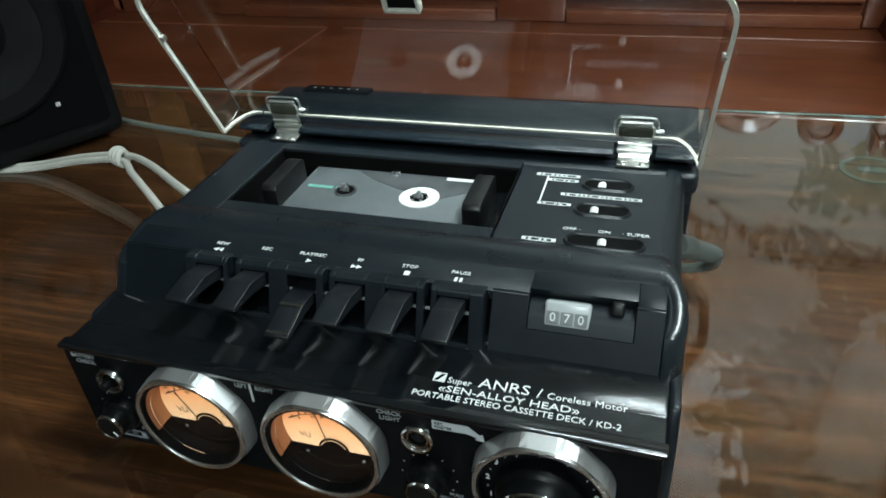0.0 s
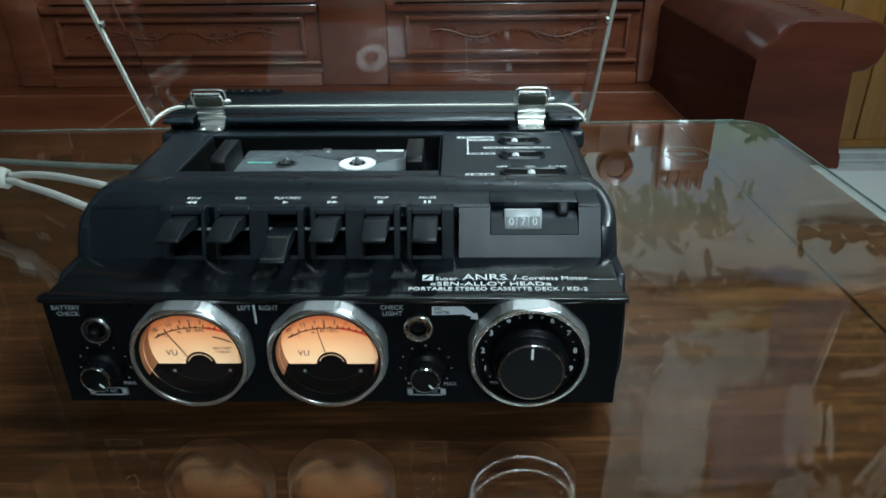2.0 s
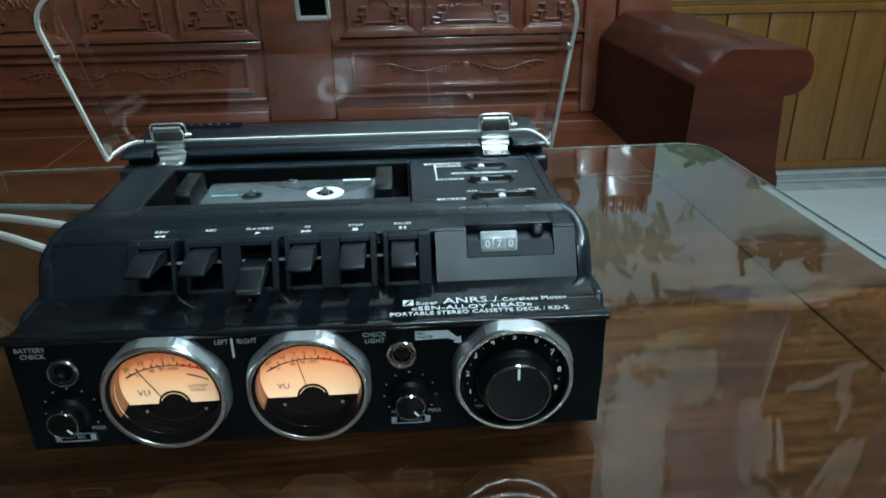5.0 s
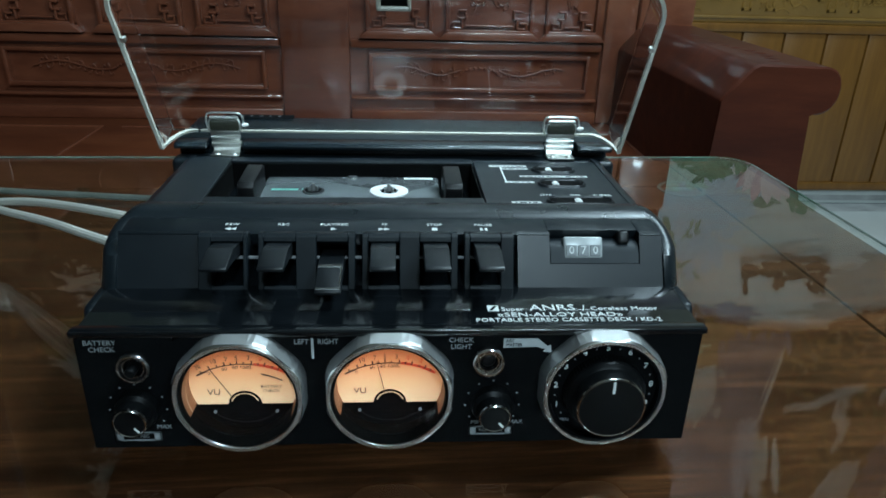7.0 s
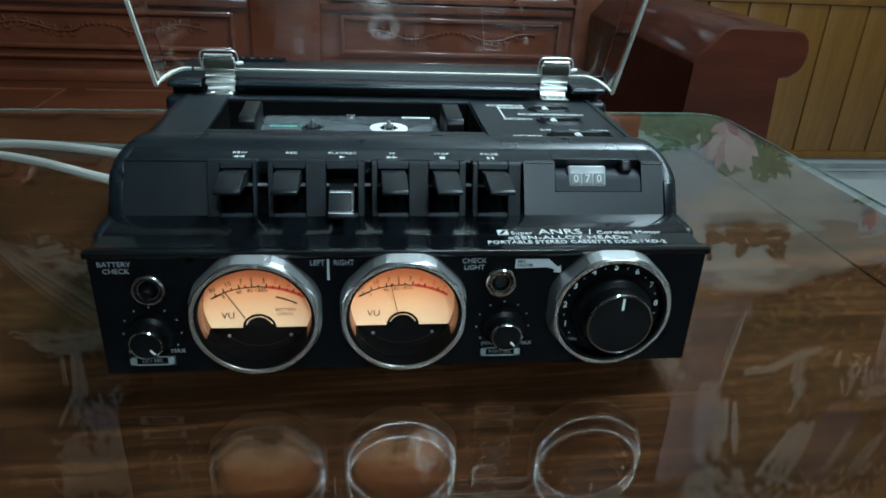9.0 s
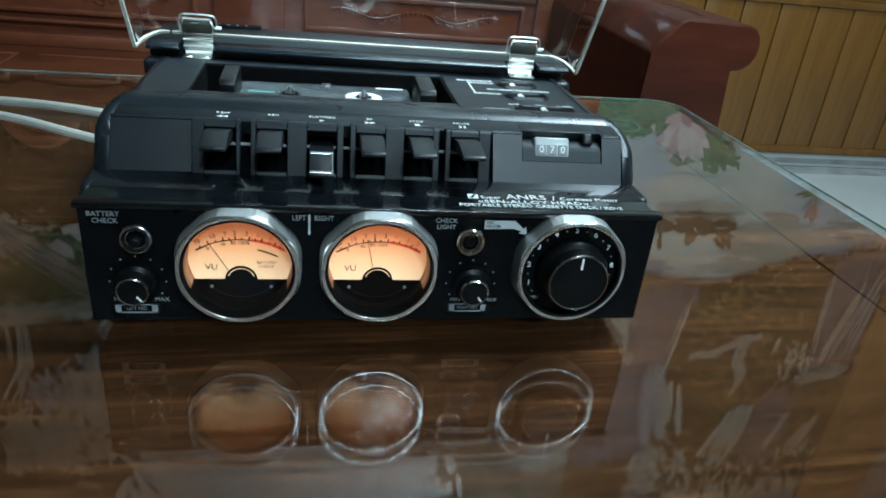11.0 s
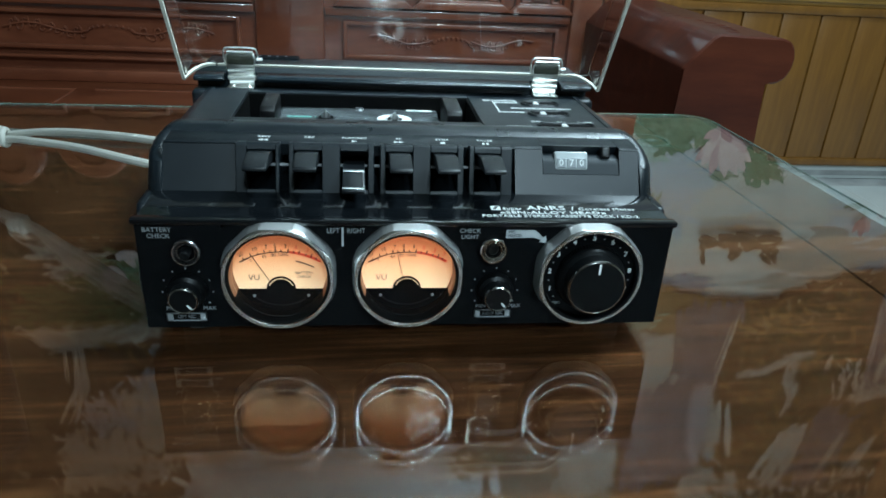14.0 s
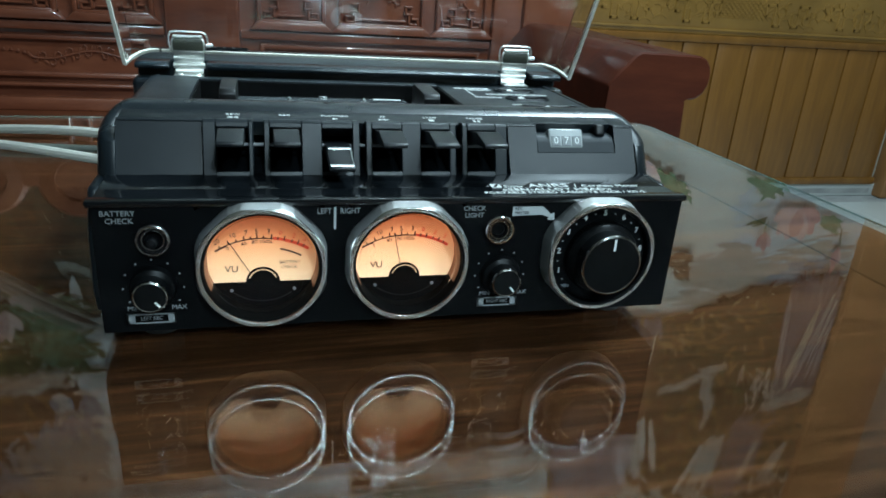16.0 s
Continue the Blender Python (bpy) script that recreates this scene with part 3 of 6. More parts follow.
strokes("painted_pond", S_BLUE, [(0.60, 0.46), (0.91, 0.49), (1.10, 0.48), (1.14, 0.57), (1.07, 0.66), (0.95, 0.66), (0.60, 0.62)], 420, 0.11, 0.022, 0, 31, 0.2, 0.04)
strokes("painted_pond", S_BLUE, [(1.70, 0.52), (2.2, 0.58), (2.2, 0.92), (1.85, 0.92)], 420, 0.15, 0.024, 0, 32, 0.2, 0.06)
strokes("painted_pond", S_MIST, [(1.55, 0.80), (2.2, 0.80), (2.2, 0.93), (1.75, 0.96), (1.5, 1.0)], 190, 0.16, 0.020, -4, 33, 0.15, 0.04)
strokes("painted_pond", S_DEEP, [(1.02, 0.945), (1.24, 0.97), (1.25, 1.03), (1.02, 1.0)], 60, 0.12, 0.016, 2, 34, 0.1, 0.012)
strokes("painted_pond", S_DEEP, [(1.85, 0.87), (2.2, 0.86), (2.2, 0.93), (1.9, 0.94)], 70, 0.12, 0.018, 0, 35, 0.15, 0.02)
strokes("painted_foliage", S_MOSS, [(0.55, 0.70), (1.00, 0.69), (1.06, 0.78), (0.55, 0.85)], 240, 0.07, 0.018, 70, 4, 0.6, 0.03)
strokes("painted_foliage", S_BLUE, [(0.96, 0.68), (1.06, 0.67), (1.10, 0.80), (0.98, 0.80)], 60, 0.06, 0.020, 80, 42, 0.3, 0.02)
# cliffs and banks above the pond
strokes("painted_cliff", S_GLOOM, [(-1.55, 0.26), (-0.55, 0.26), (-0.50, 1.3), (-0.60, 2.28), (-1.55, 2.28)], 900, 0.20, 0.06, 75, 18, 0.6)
strokes("painted_upper_rock", S_DUSK, [(-0.5, 0.95), (1.1, 1.0), (1.1, 2.28), (-0.5, 2.28)], 2400, 0.11, 0.026, 70, 7, 0.6)
# pale upper mural, widened and whitened as a reflector for the ledge glare
strokes("painted_pale_glare", S_GLARE, [(-0.62, 0.96), (0.30, 0.98), (0.34, 1.5), (0.40, 2.28), (-0.62, 2.28)], 3000, 0.15, 0.040, 80, 71, 0.5, 0.09)
strokes("painted_upper_rock", S_ROCK, [(1.08, 1.05), (1.42, 1.07), (1.60, 1.02), (1.74, 0.97), (1.95, 0.93), (2.22, 0.92), (2.22, 2.28), (1.08, 2.28)], 4400, 0.115, 0.0197, 5, 8, 0.45, 0.012)
strokes("painted_shore", S_OCHRE, [(0.80, 1.01), (1.18, 1.02), (1.44, 1.06), (1.41, 1.13), (1.15, 1.18), (0.80, 1.11)], 660, 0.072, 0.0116, 2, 10, 0.3, 0.012)
strokes("painted_shore", S_MOSS, [(0.60, 1.12), (1.10, 1.12), (0.95, 1.20), (0.60, 1.22)], 240, 0.0648, 0.0116, 0, 101, 0.3, 0.015)
strokes("painted_shore", S_ROCK, [(0.62, 1.06), (0.88, 1.04), (0.88, 1.28), (0.79, 1.32), (0.63, 1.26)], 320, 0.072, 0.0174, 40, 102, 0.7, 0.02)
strokes("painted_bank", S_PALE, [(0.82, 1.22), (0.98, 1.20), (1.26, 1.21), (1.29, 1.40), (1.05, 1.49), (0.80, 1.44)], 720, 0.072, 0.0151, 70, 103, 0.8, 0.015)
strokes("painted_bank", S_OCHRE, [(0.84, 1.23), (0.97, 1.27), (0.91, 1.35)], 52, 0.0432, 0.0128, 60, 104, 0.6, 0.006)
strokes("painted_bank", S_PALE, [(0.79, 1.47), (0.99, 1.48), (1.01, 1.94), (0.80, 1.92)], 520, 0.115, 0.0174, 85, 105, 0.25, 0.015)
strokes("painted_bank", S_PALE, [(0.26, 0.98), (0.60, 1.08), (0.62, 1.20), (0.46, 1.40), (0.30, 1.48)], 440, 0.101, 0.0174, 60, 106, 0.5, 0.03)
strokes("painted_trees", S_DARKGREEN, [(0.35, 1.72), (0.49, 1.68), (0.57, 1.77), (0.38, 1.86)], 100, 0.0576, 0.0128, 10, 107, 0.5, 0.02)
strokes("painted_trees", S_ROCK, [(0.10, 1.06), (0.26, 1.02), (0.26, 1.34), (0.12, 1.36)], 120, 0.072, 0.0174, 75, 108, 0.6, 0.02)
strokes("painted_trees", S_OLIVE, [(1.60, 1.10), (1.92, 1.05), (1.94, 1.26), (1.62, 1.26)], 180, 0.0936, 0.0151, 10, 37, 0.5, 0.04)
strokes("painted_trees", S_OLIVE, [(1.76, 1.34), (1.98, 1.34), (2.02, 1.62), (1.82, 1.52)], 300, 0.0576, 0.0151, 50, 38, 0.9, 0.03)
strokes("painted_trees", S_DARKGREEN, [(1.73, 1.29), (1.94, 1.30), (1.96, 1.48), (1.80, 1.48)], 220, 0.036, 0.0104, 50, 39, 0.9, 0.02)
strokes("painted_trees", S_OCHRE, [(1.55, 1.86), (1.79, 1.61), (2.06, 1.54), (2.22, 1.58), (2.12, 1.76), (1.75, 1.88)], 720, 0.0792, 0.0151, 15, 11, 0.6, 0.025)
strokes("painted_trees", S_OCHRE, [(1.50, 1.10), (1.66, 1.08), (1.62, 1.26), (1.50, 1.24)], 100, 0.072, 0.0139, 5, 111, 0.4, 0.03)
strokes("painted_trees", S_OLIVE, [(1.47, 1.74), (1.62, 1.78), (1.64, 1.92), (1.50, 1.95)], 180, 0.0504, 0.0139, 70, 112, 0.7, 0.015)
strokes("painted_upper_rock", S_MIST, [(1.55, 1.92), (2.2, 1.86), (2.2, 2.26), (1.55, 2.26)], 640, 0.0864, 0.0174, 50, 113, 0.8, 0.03)
strokes("painted_upper_rock", S_PALE, [(1.36, 1.84), (1.58, 1.92), (1.68, 2.12), (1.34, 2.12)], 300, 0.072, 0.0151, 40, 114, 0.9, 0.02)
# fine brushwork over the rocks
for mat, n, length, width, angle, seed in ((S_EARTH, 140, 0.07, 0.012, 80, 141), (S_OLIVE, 700, 0.08, 0.020, 75, 143), (S_OCHRE, 170, 0.07, 0.016, 20, 145)):
    strokes("painted_rock_texture", mat, [(1.40, 1.12), (1.70, 1.04), (1.94, 1.0), (2.2, 1.45), (2.2, 2.1), (1.50, 2.1), (1.45, 1.5)], n, length, width, angle, seed, 0.5, 0.04)
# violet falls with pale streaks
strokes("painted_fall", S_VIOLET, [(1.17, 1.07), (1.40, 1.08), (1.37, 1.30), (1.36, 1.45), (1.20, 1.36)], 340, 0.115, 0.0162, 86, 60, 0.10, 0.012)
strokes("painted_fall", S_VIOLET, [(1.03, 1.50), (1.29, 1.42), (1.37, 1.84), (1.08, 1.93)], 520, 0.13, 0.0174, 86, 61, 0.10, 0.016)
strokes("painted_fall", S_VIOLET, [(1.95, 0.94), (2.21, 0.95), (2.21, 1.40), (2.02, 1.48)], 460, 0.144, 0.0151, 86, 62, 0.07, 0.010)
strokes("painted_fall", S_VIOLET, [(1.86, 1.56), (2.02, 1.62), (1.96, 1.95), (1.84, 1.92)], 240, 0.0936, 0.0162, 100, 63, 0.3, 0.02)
streak("painted_streak", S_MIST, [(1.395, 1.08), (1.37, 1.30), (1.36, 1.44)], 0.035, 201, 6)
streak("painted_streak", S_SPRAY, [(1.32, 1.40), (1.34, 1.60), (1.39, 1.84)], 0.10, 202, 18)
streak("painted_streak", S_MIST, [(1.41, 1.48), (1.44, 1.62), (1.47, 1.80)], 0.10, 203, 8)
streak("painted_streak", S_SPRAY, [(1.962, 0.95), (1.985, 1.2), (2.005, 1.42)], 0.028, 204, 6)
streak("painted_streak", S_SPRAY, [(2.19, 0.96), (2.14, 1.2), (2.09, 1.42)], 0.045, 205, 9)
streak("painted_streak", S_SPRAY, [(2.205, 1.02), (2.19, 1.2), (2.17, 1.42)], 0.035, 206, 6)
streak("painted_streak", S_MIST, [(2.13, 1.02), (2.10, 1.2), (2.05, 1.46)], 0.06, 207, 7)
streak("painted_streak", S_PALE, [(2.00, 1.65), (1.97, 1.8), (1.92, 1.94)], 0.05, 208, 8)
streak("painted_streak", S_PALE, [(2.14, 1.70), (2.11, 1.8), (2.07, 1.95)], 0.06, 209, 9)
streak("painted_streak", S_MIST, [(1.78, 1.62), (1.74, 1.8), (1.70, 1.95)], 0.12, 210, 9)
streak("painted_streak", S_PALE, [(1.83, 1.27), (1.83, 1.32), (1.84, 1.40)], 0.03, 211, 4)
streak("painted_streak", S_PALE, [(1.55, 1.86), (1.56, 1.95), (1.59, 2.05)], 0.06, 212, 7)
strokes("painted_foam", S_PALE, [(1.99, 1.47), (2.17, 1.42), (2.19, 1.47), (2.0, 1.52)], 120, 0.0504, 0.00812, -14, 92, 0.35, 0.008)
strokes("painted_foam", S_MIST, [(1.90, 1.30), (2.0, 1.36), (2.0, 1.50), (1.88, 1.46)], 68, 0.0432, 0.00928, 80, 93, 0.5, 0.02)
strokes("painted_branch", S_PALE, [(1.46, 1.355), (1.575, 1.335), (1.64, 1.285), (1.745, 1.265), (1.745, 1.295), (1.65, 1.325), (1.58, 1.375), (1.46, 1.385)], 140, 0.036, 0.00812, -14, 90, 0.25, 0.003)
strokes("painted_branch", S_PALE, [(1.655, 1.31), (1.70, 1.31), (1.69, 1.39), (1.73, 1.43), (1.725, 1.52), (1.69, 1.59), (1.685, 1.47), (1.65, 1.41)], 140, 0.0324, 0.00928, 86, 91, 0.25, 0.003)
# bank at the far side
strokes("painted_bank", S_MIST, [(-1.09, 0.80), (-1.0, 0.78), (-0.89, 0.86), (-0.62, 0.86), (-0.64, 0.97), (-0.86, 1.02), (-1.02, 0.93)], 260, 0.072, 0.0128, 0, 120, 0.3, 0.015)
strokes("painted_foliage", S_DARKGREEN, [(-1.16, 0.99), (-0.97, 0.94), (-0.85, 0.86), (-0.62, 0.85), (-0.60, 1.10), (-0.85, 1.16), (-1.16, 1.10)], 480, 0.0648, 0.0139, 10, 121, 0.5, 0.02)
strokes("painted_foliage", S_LEAF, [(-0.80, 0.86), (-0.64, 0.86), (-0.62, 1.04), (-0.78, 1.08)], 120, 0.0504, 0.0128, 25, 122, 0.8, 0.02)
strokes("painted_bank", S_MIST, [(-1.17, 1.12), (-0.97, 1.13), (-0.68, 1.11), (-0.68, 1.15), (-0.85, 1.18), (-1.08, 1.22)], 160, 0.0648, 0.00812, 4, 123, 0.3, 0.01)
strokes("painted_fall", S_DEEP, [(-1.0, 1.42), (-0.85, 1.40), (-0.72, 1.24), (-0.62, 1.23), (-0.63, 1.40), (-0.86, 1.56), (-1.0, 1.57)], 240, 0.0576, 0.0151, 80, 124, 0.5, 0.02)
strokes("painted_bank", S_MIST, [(-1.12, 1.60), (-0.86, 1.58), (-0.86, 1.40), (-0.61, 1.36), (-0.62, 1.60), (-0.86, 1.86), (-1.13, 1.83)], 480, 0.072, 0.0151, 70, 125, 0.7, 0.02)
streak("painted_streak", S_MIST, [(-0.985, 1.19), (-0.99, 1.36), (-1.07, 1.53)], 0.05, 213, 9)
streak("painted_streak", S_MIST, [(-1.035, 1.20), (-1.05, 1.38)], 0.02, 214, 4)
strokes("painted_trees", S_ROCK, [(-1.04, 0.60), (-0.78, 0.60), (-0.84, 0.79), (-1.06, 0.77)], 180, 0.072, 0.0174, 30, 126, 0.7, 0.03)
# fish
strokes("painted_fish", S_KOI, [(1.175, 0.777), (1.235, 0.767), (1.295, 0.760), (1.385, 0.774), (1.455, 0.777), (1.475, 0.802), (1.445, 0.827), (1.325, 0.822), (1.265, 0.814), (1.185, 0.807)], 110, 0.045, 0.014, 3, 94, 0.15, 0.003)
strokes("painted_fish", S_KOI, [(1.275, 0.812), (1.335, 0.817), (1.325, 0.867), (1.295, 0.867)], 22, 0.035, 0.014, 70, 95, 0.3, 0.003)
strokes("painted_fish", S_KOI, [(1.425, 0.817), (1.470, 0.812), (1.475, 0.877), (1.405, 0.860)], 24, 0.04, 0.014, 30, 96, 0.4, 0.003)
strokes("painted_fish", S_KOI, [(1.170, 0.792), (1.190, 0.792), (1.200, 0.877), (1.185, 0.877)], 14, 0.04, 0.012, 85, 97, 0.2, 0.002)
# lotus leaves and flowers
strokes("painted_leaf", S_AQUA, [(0.80, 0.40), (0.93, 0.41), (0.97, 0.47), (0.94, 0.50), (0.80, 0.49)], 110, 0.06, 0.016, 20, 134, 0.5, 0.012)
strokes("painted_leaf", S_LEAF, [(0.86, 0.34), (1.12, 0.33), (1.11, 0.44), (1.02, 0.455), (0.96, 0.47), (0.92, 0.425), (0.87, 0.40)], 260, 0.06, 0.018, 25, 3, 0.5, 0.006)
strokes("painted_leaf", S_LEAF, [(1.24, 0.44), (1.31, 0.47), (1.42, 0.545), (1.34, 0.568), (1.28, 0.55)], 90, 0.05, 0.018, 35, 130, 0.5, 0.008)
strokes("painted_leaf", S_MOSS, [(1.145, 0.545), (1.19, 0.525), (1.235, 0.55), (1.19, 0.568)], 34, 0.04, 0.010, 5, 135, 0.4, 0.004)
strokes("painted_leaf", S_LEAF, [(1.66, 0.48), (1.78, 0.505), (1.81, 0.535), (1.72, 0.545)], 34, 0.06, 0.018, 12, 131, 0.4, 0.008)
strokes("painted_leaf", S_DARKGREEN, [(1.69, 0.655), (1.745, 0.635), (1.755, 0.65), (1.70, 0.675)], 12, 0.04, 0.010, -18, 132, 0.2, 0.002)
strokes("painted_leaf", S_LEAF, [(1.99, 0.645), (2.06, 0.635), (2.14, 0.655), (2.07, 0.715)], 30, 0.06, 0.018, 8, 133, 0.4, 0.005)
streak("painted_stem", S_DARKGREEN, [(2.112, 0.685), (2.126, 0.77)], 0.014, 215, 4)
streak("painted_stem", S_DARKGREEN, [(1.905, 0.575), (1.917, 0.635)], 0.012, 216, 4)
streak("painted_stem", S_MOSS, [(1.76, 0.65), (1.772, 0.71)], 0.02, 217, 4)
layer[0] = depth_y[0] - 0.0125


def lotus(base, tips, width, mats, seed):
    """Pointed petals that fan out from a base, each over the last."""
    for k, (tx, tz) in enumerate(tips):
        dx, dz = tx - base[0], tz - base[1]
        nx, nz = -dz, dx
        length = math.hypot(dx, dz)
        w = width / length
        shape = [(base[0] + dx * u + nx * w * v, base[1] + dz * u + nz * w * v) for u, v in ((0, 0.10), (0.25, 0.34), (0.5, 0.5), (0.75, 0.40), (0.9, 0.20), (1, 0), (0.9, -0.20), (0.75, -0.40), (0.5, -0.5), (0.25, -0.34), (0, -0.10))]
        blot("petal", mats[k % len(mats)], shape, seed * 20 + k, 0.04)


lotus((1.165, 0.410), [(1.085, 0.498), (1.288, 0.500), (1.105, 0.470), (1.265, 0.465), (1.110, 0.515), (1.275, 0.535), (1.150, 0.546), (1.245, 0.545), (1.205, 0.556)], 0.042, (BLUSH, PETAL, PETAL), 5)
lotus((1.15, 0.385), [(1.10, 0.42), (1.20, 0.43), (1.13, 0.435)], 0.03, (BLUSH, PINK), 6)
lotus((1.89, 0.605), [(1.785, 0.645), (2.00, 0.655), (1.815, 0.705), (1.98, 0.71), (1.865, 0.73), (1.94, 0.735), (1.90, 0.72)], 0.068, (BLUSH, PINK, BLUSH, PINK, BLUSH), 7)
lotus((1.765, 0.695), [(1.74, 0.755), (1.80, 0.755), (1.775, 0.775)], 0.032, (PINK, BLUSH), 8)
lotus((2.122, 0.765), [(2.10, 0.83), (2.14, 0.84), (2.117, 0.885)], 0.026, (PINK, BLUSH), 9)
lotus((-0.83, 0.885), [(-0.79, 0.955), (-0.87, 0.97), (-0.83, 0.995), (-0.855, 0.99)], 0.034, (PETAL, BLUSH), 11)
lotus((-0.79, 0.835), [(-0.735, 0.855), (-0.755, 0.895), (-0.81, 0.87)], 0.030, (PETAL,), 12)

# ---- carved sofa ----
SB = 1.39
SEAT = -0.185
sofa = thing("carved_sofa", "carved reddish lacquered wooden sofa standing against the wall", "sofa", up(0, 0, FLOOR_Z))


def sofa_part(name, bm, mat, label="", parent=None):
    bmesh.ops.translate(bm, vec=(0, 0, -FLOOR_Z), verts=bm.verts)
    return part(name, bm, mat, parent or sofa, label)


bm = BM()
rbox(bm, -1.36, 0.58, 0.80, SB + 0.03, SEAT - 0.06, SEAT, 0.008)
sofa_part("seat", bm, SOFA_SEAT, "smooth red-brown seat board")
bm = BM()
for x0, x1 in ((-0.60, 0.50), (-1.30, -0.64)):
    rbox(bm, x0, x1, 1.30, 1.306, SEAT - 0.002, SEAT + 0.002, 0.001, 1)
    rbox(bm, x0, x1, 0.90, 0.906, SEAT - 0.002, SEAT + 0.002, 0.001, 1)
    rbox(bm, x1 - 0.006, x1, 0.90, 1.306, SEAT - 0.002, SEAT + 0.0025, 0.001, 1)
sofa_part("seat_inlay", bm, SOFA_PANEL, "thin raised inlay line on the seat")
bm = BM()
rbox(bm, -1.36, 0.58, 0.78, 0.83, SEAT - 0.20, SEAT - 0.055, 0.01)
sofa_part("apron", bm, SOFA_WOOD)
for lx in (-1.30, 0.56):
    for ly in (0.82, 1.40):
        bm = BM()
        rbox(bm, lx - 0.045, lx + 0.045, ly - 0.04, ly + 0.04, FLOOR_Z, SEAT - 0.05, 0.01)
        sofa_part("leg", bm, SOFA_WOOD)

# back: board, stiles, rails with mouldings
bm = BM()
rbox(bm, -1.36, 0.49, SB + 0.012, SB + 0.05, SEAT - 0.05, 0.36, 0.004)
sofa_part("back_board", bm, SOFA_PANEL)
for x0, x1 in ((-0.262, -0.108), (0.468, 0.540), (-0.985, -0.90), (-1.36, -1.28)):
    bm = BM()
    rbox(bm, x0, x1, SB - 0.004, SB + 0.05, SEAT, 0.34, 0.006)
    sofa_part("stile", bm, SOFA_PANEL)
for x0, x1 in ((-0.108, 0.468), (-0.90, -0.262)):
    for z0, z1, d in ((SEAT, -0.158, 0.012), (-0.136, -0.128, 0.006), (-0.020, -0.002, 0.004)):
        bm = BM()
        rbox(bm, x0 + 0.002, x1 - 0.002, SB - d, SB + 0.03, z0, z1, 0.0035)
        sofa_part("rail", bm, SOFA_PANEL)
for x0, x1 in ((0.541, 0.668), (-1.36, -1.28)):
    bm = BM()
    rbox(bm, x0, x1, SB - 0.012, SB + 0.06, SEAT - 0.05, 0.40, 0.008)
    for k in range(5):
        xx = x0 + (x1 - x0) * (k + 0.5) / 5
        rbox(bm, xx - 0.006, xx + 0.006, SB - 0.006, SB + 0.05, 0.395, 0.452, 0.004)
    rbox(bm, x0 + 0.004, x1 - 0.004, SB, SB + 0.04, 0.40, 0.435, 0.01)
    sofa_part("post", bm, SOFA_PANEL, "plain post with a fluted crest")
bm = BM()
pts = []
for cx, hw, top in ((0.445, 0.045, 0.44), (0.29, 0.085, 0.42), (0.10, 0.09, 0.43), (-0.185, 0.16, 0.52), (-0.47, 0.09, 0.43), (-0.66, 0.085, 0.42), (-0.85, 0.07, 0.44), (-1.1, 0.12, 0.44)):
    lathe(bm, [(0, -0.025), (hw * 0.9, -0.025), (hw, -0.015), (hw, 0.015), (hw * 0.9, 0.025), (hw * 0.55, 0.028), (hw * 0.5, 0.02), (0, 0.02)], Matrix.Translation((cx, SB + 0.025, top - hw * 0.95)) @ Matrix.Rotation(radians(90), 4, "X"), 28)
rbox(bm, -1.27, 0.40, SB, SB + 0.05, 0.27, 0.36, 0.012)
sofa_part("crest", bm, SOFA_PANEL, "scalloped carved crest rail")


def frame_panel(x0, x1, z0, z1, arched=False):
    """A raised moulded frame round a sunk field."""
    w = 0.010
    bm = BM()
    rbox(bm, x0, x1, SB - 0.002, SB + 0.02, z0, z0 + w, 0.003)
    rbox(bm, x0, x1, SB - 0.002, SB + 0.02, z1 - w, z1, 0.003)
    rbox(bm, x0, x0 + w, SB - 0.0022, SB + 0.02, z0, z1, 0.003)
    rbox(bm, x1 - w, x1, SB - 0.0022, SB + 0.02, z0, z1, 0.003)
    if arched:
        prism(bm, [(x0 - 0.016, z0 - 0.012), (x1 + 0.016, z0 - 0.012), (x1 - 0.004, z0 + 0.006), (x0 + 0.004, z0 + 0.006)], "y", SB - 0.014, SB + 0.02, 0.003)
    return bm


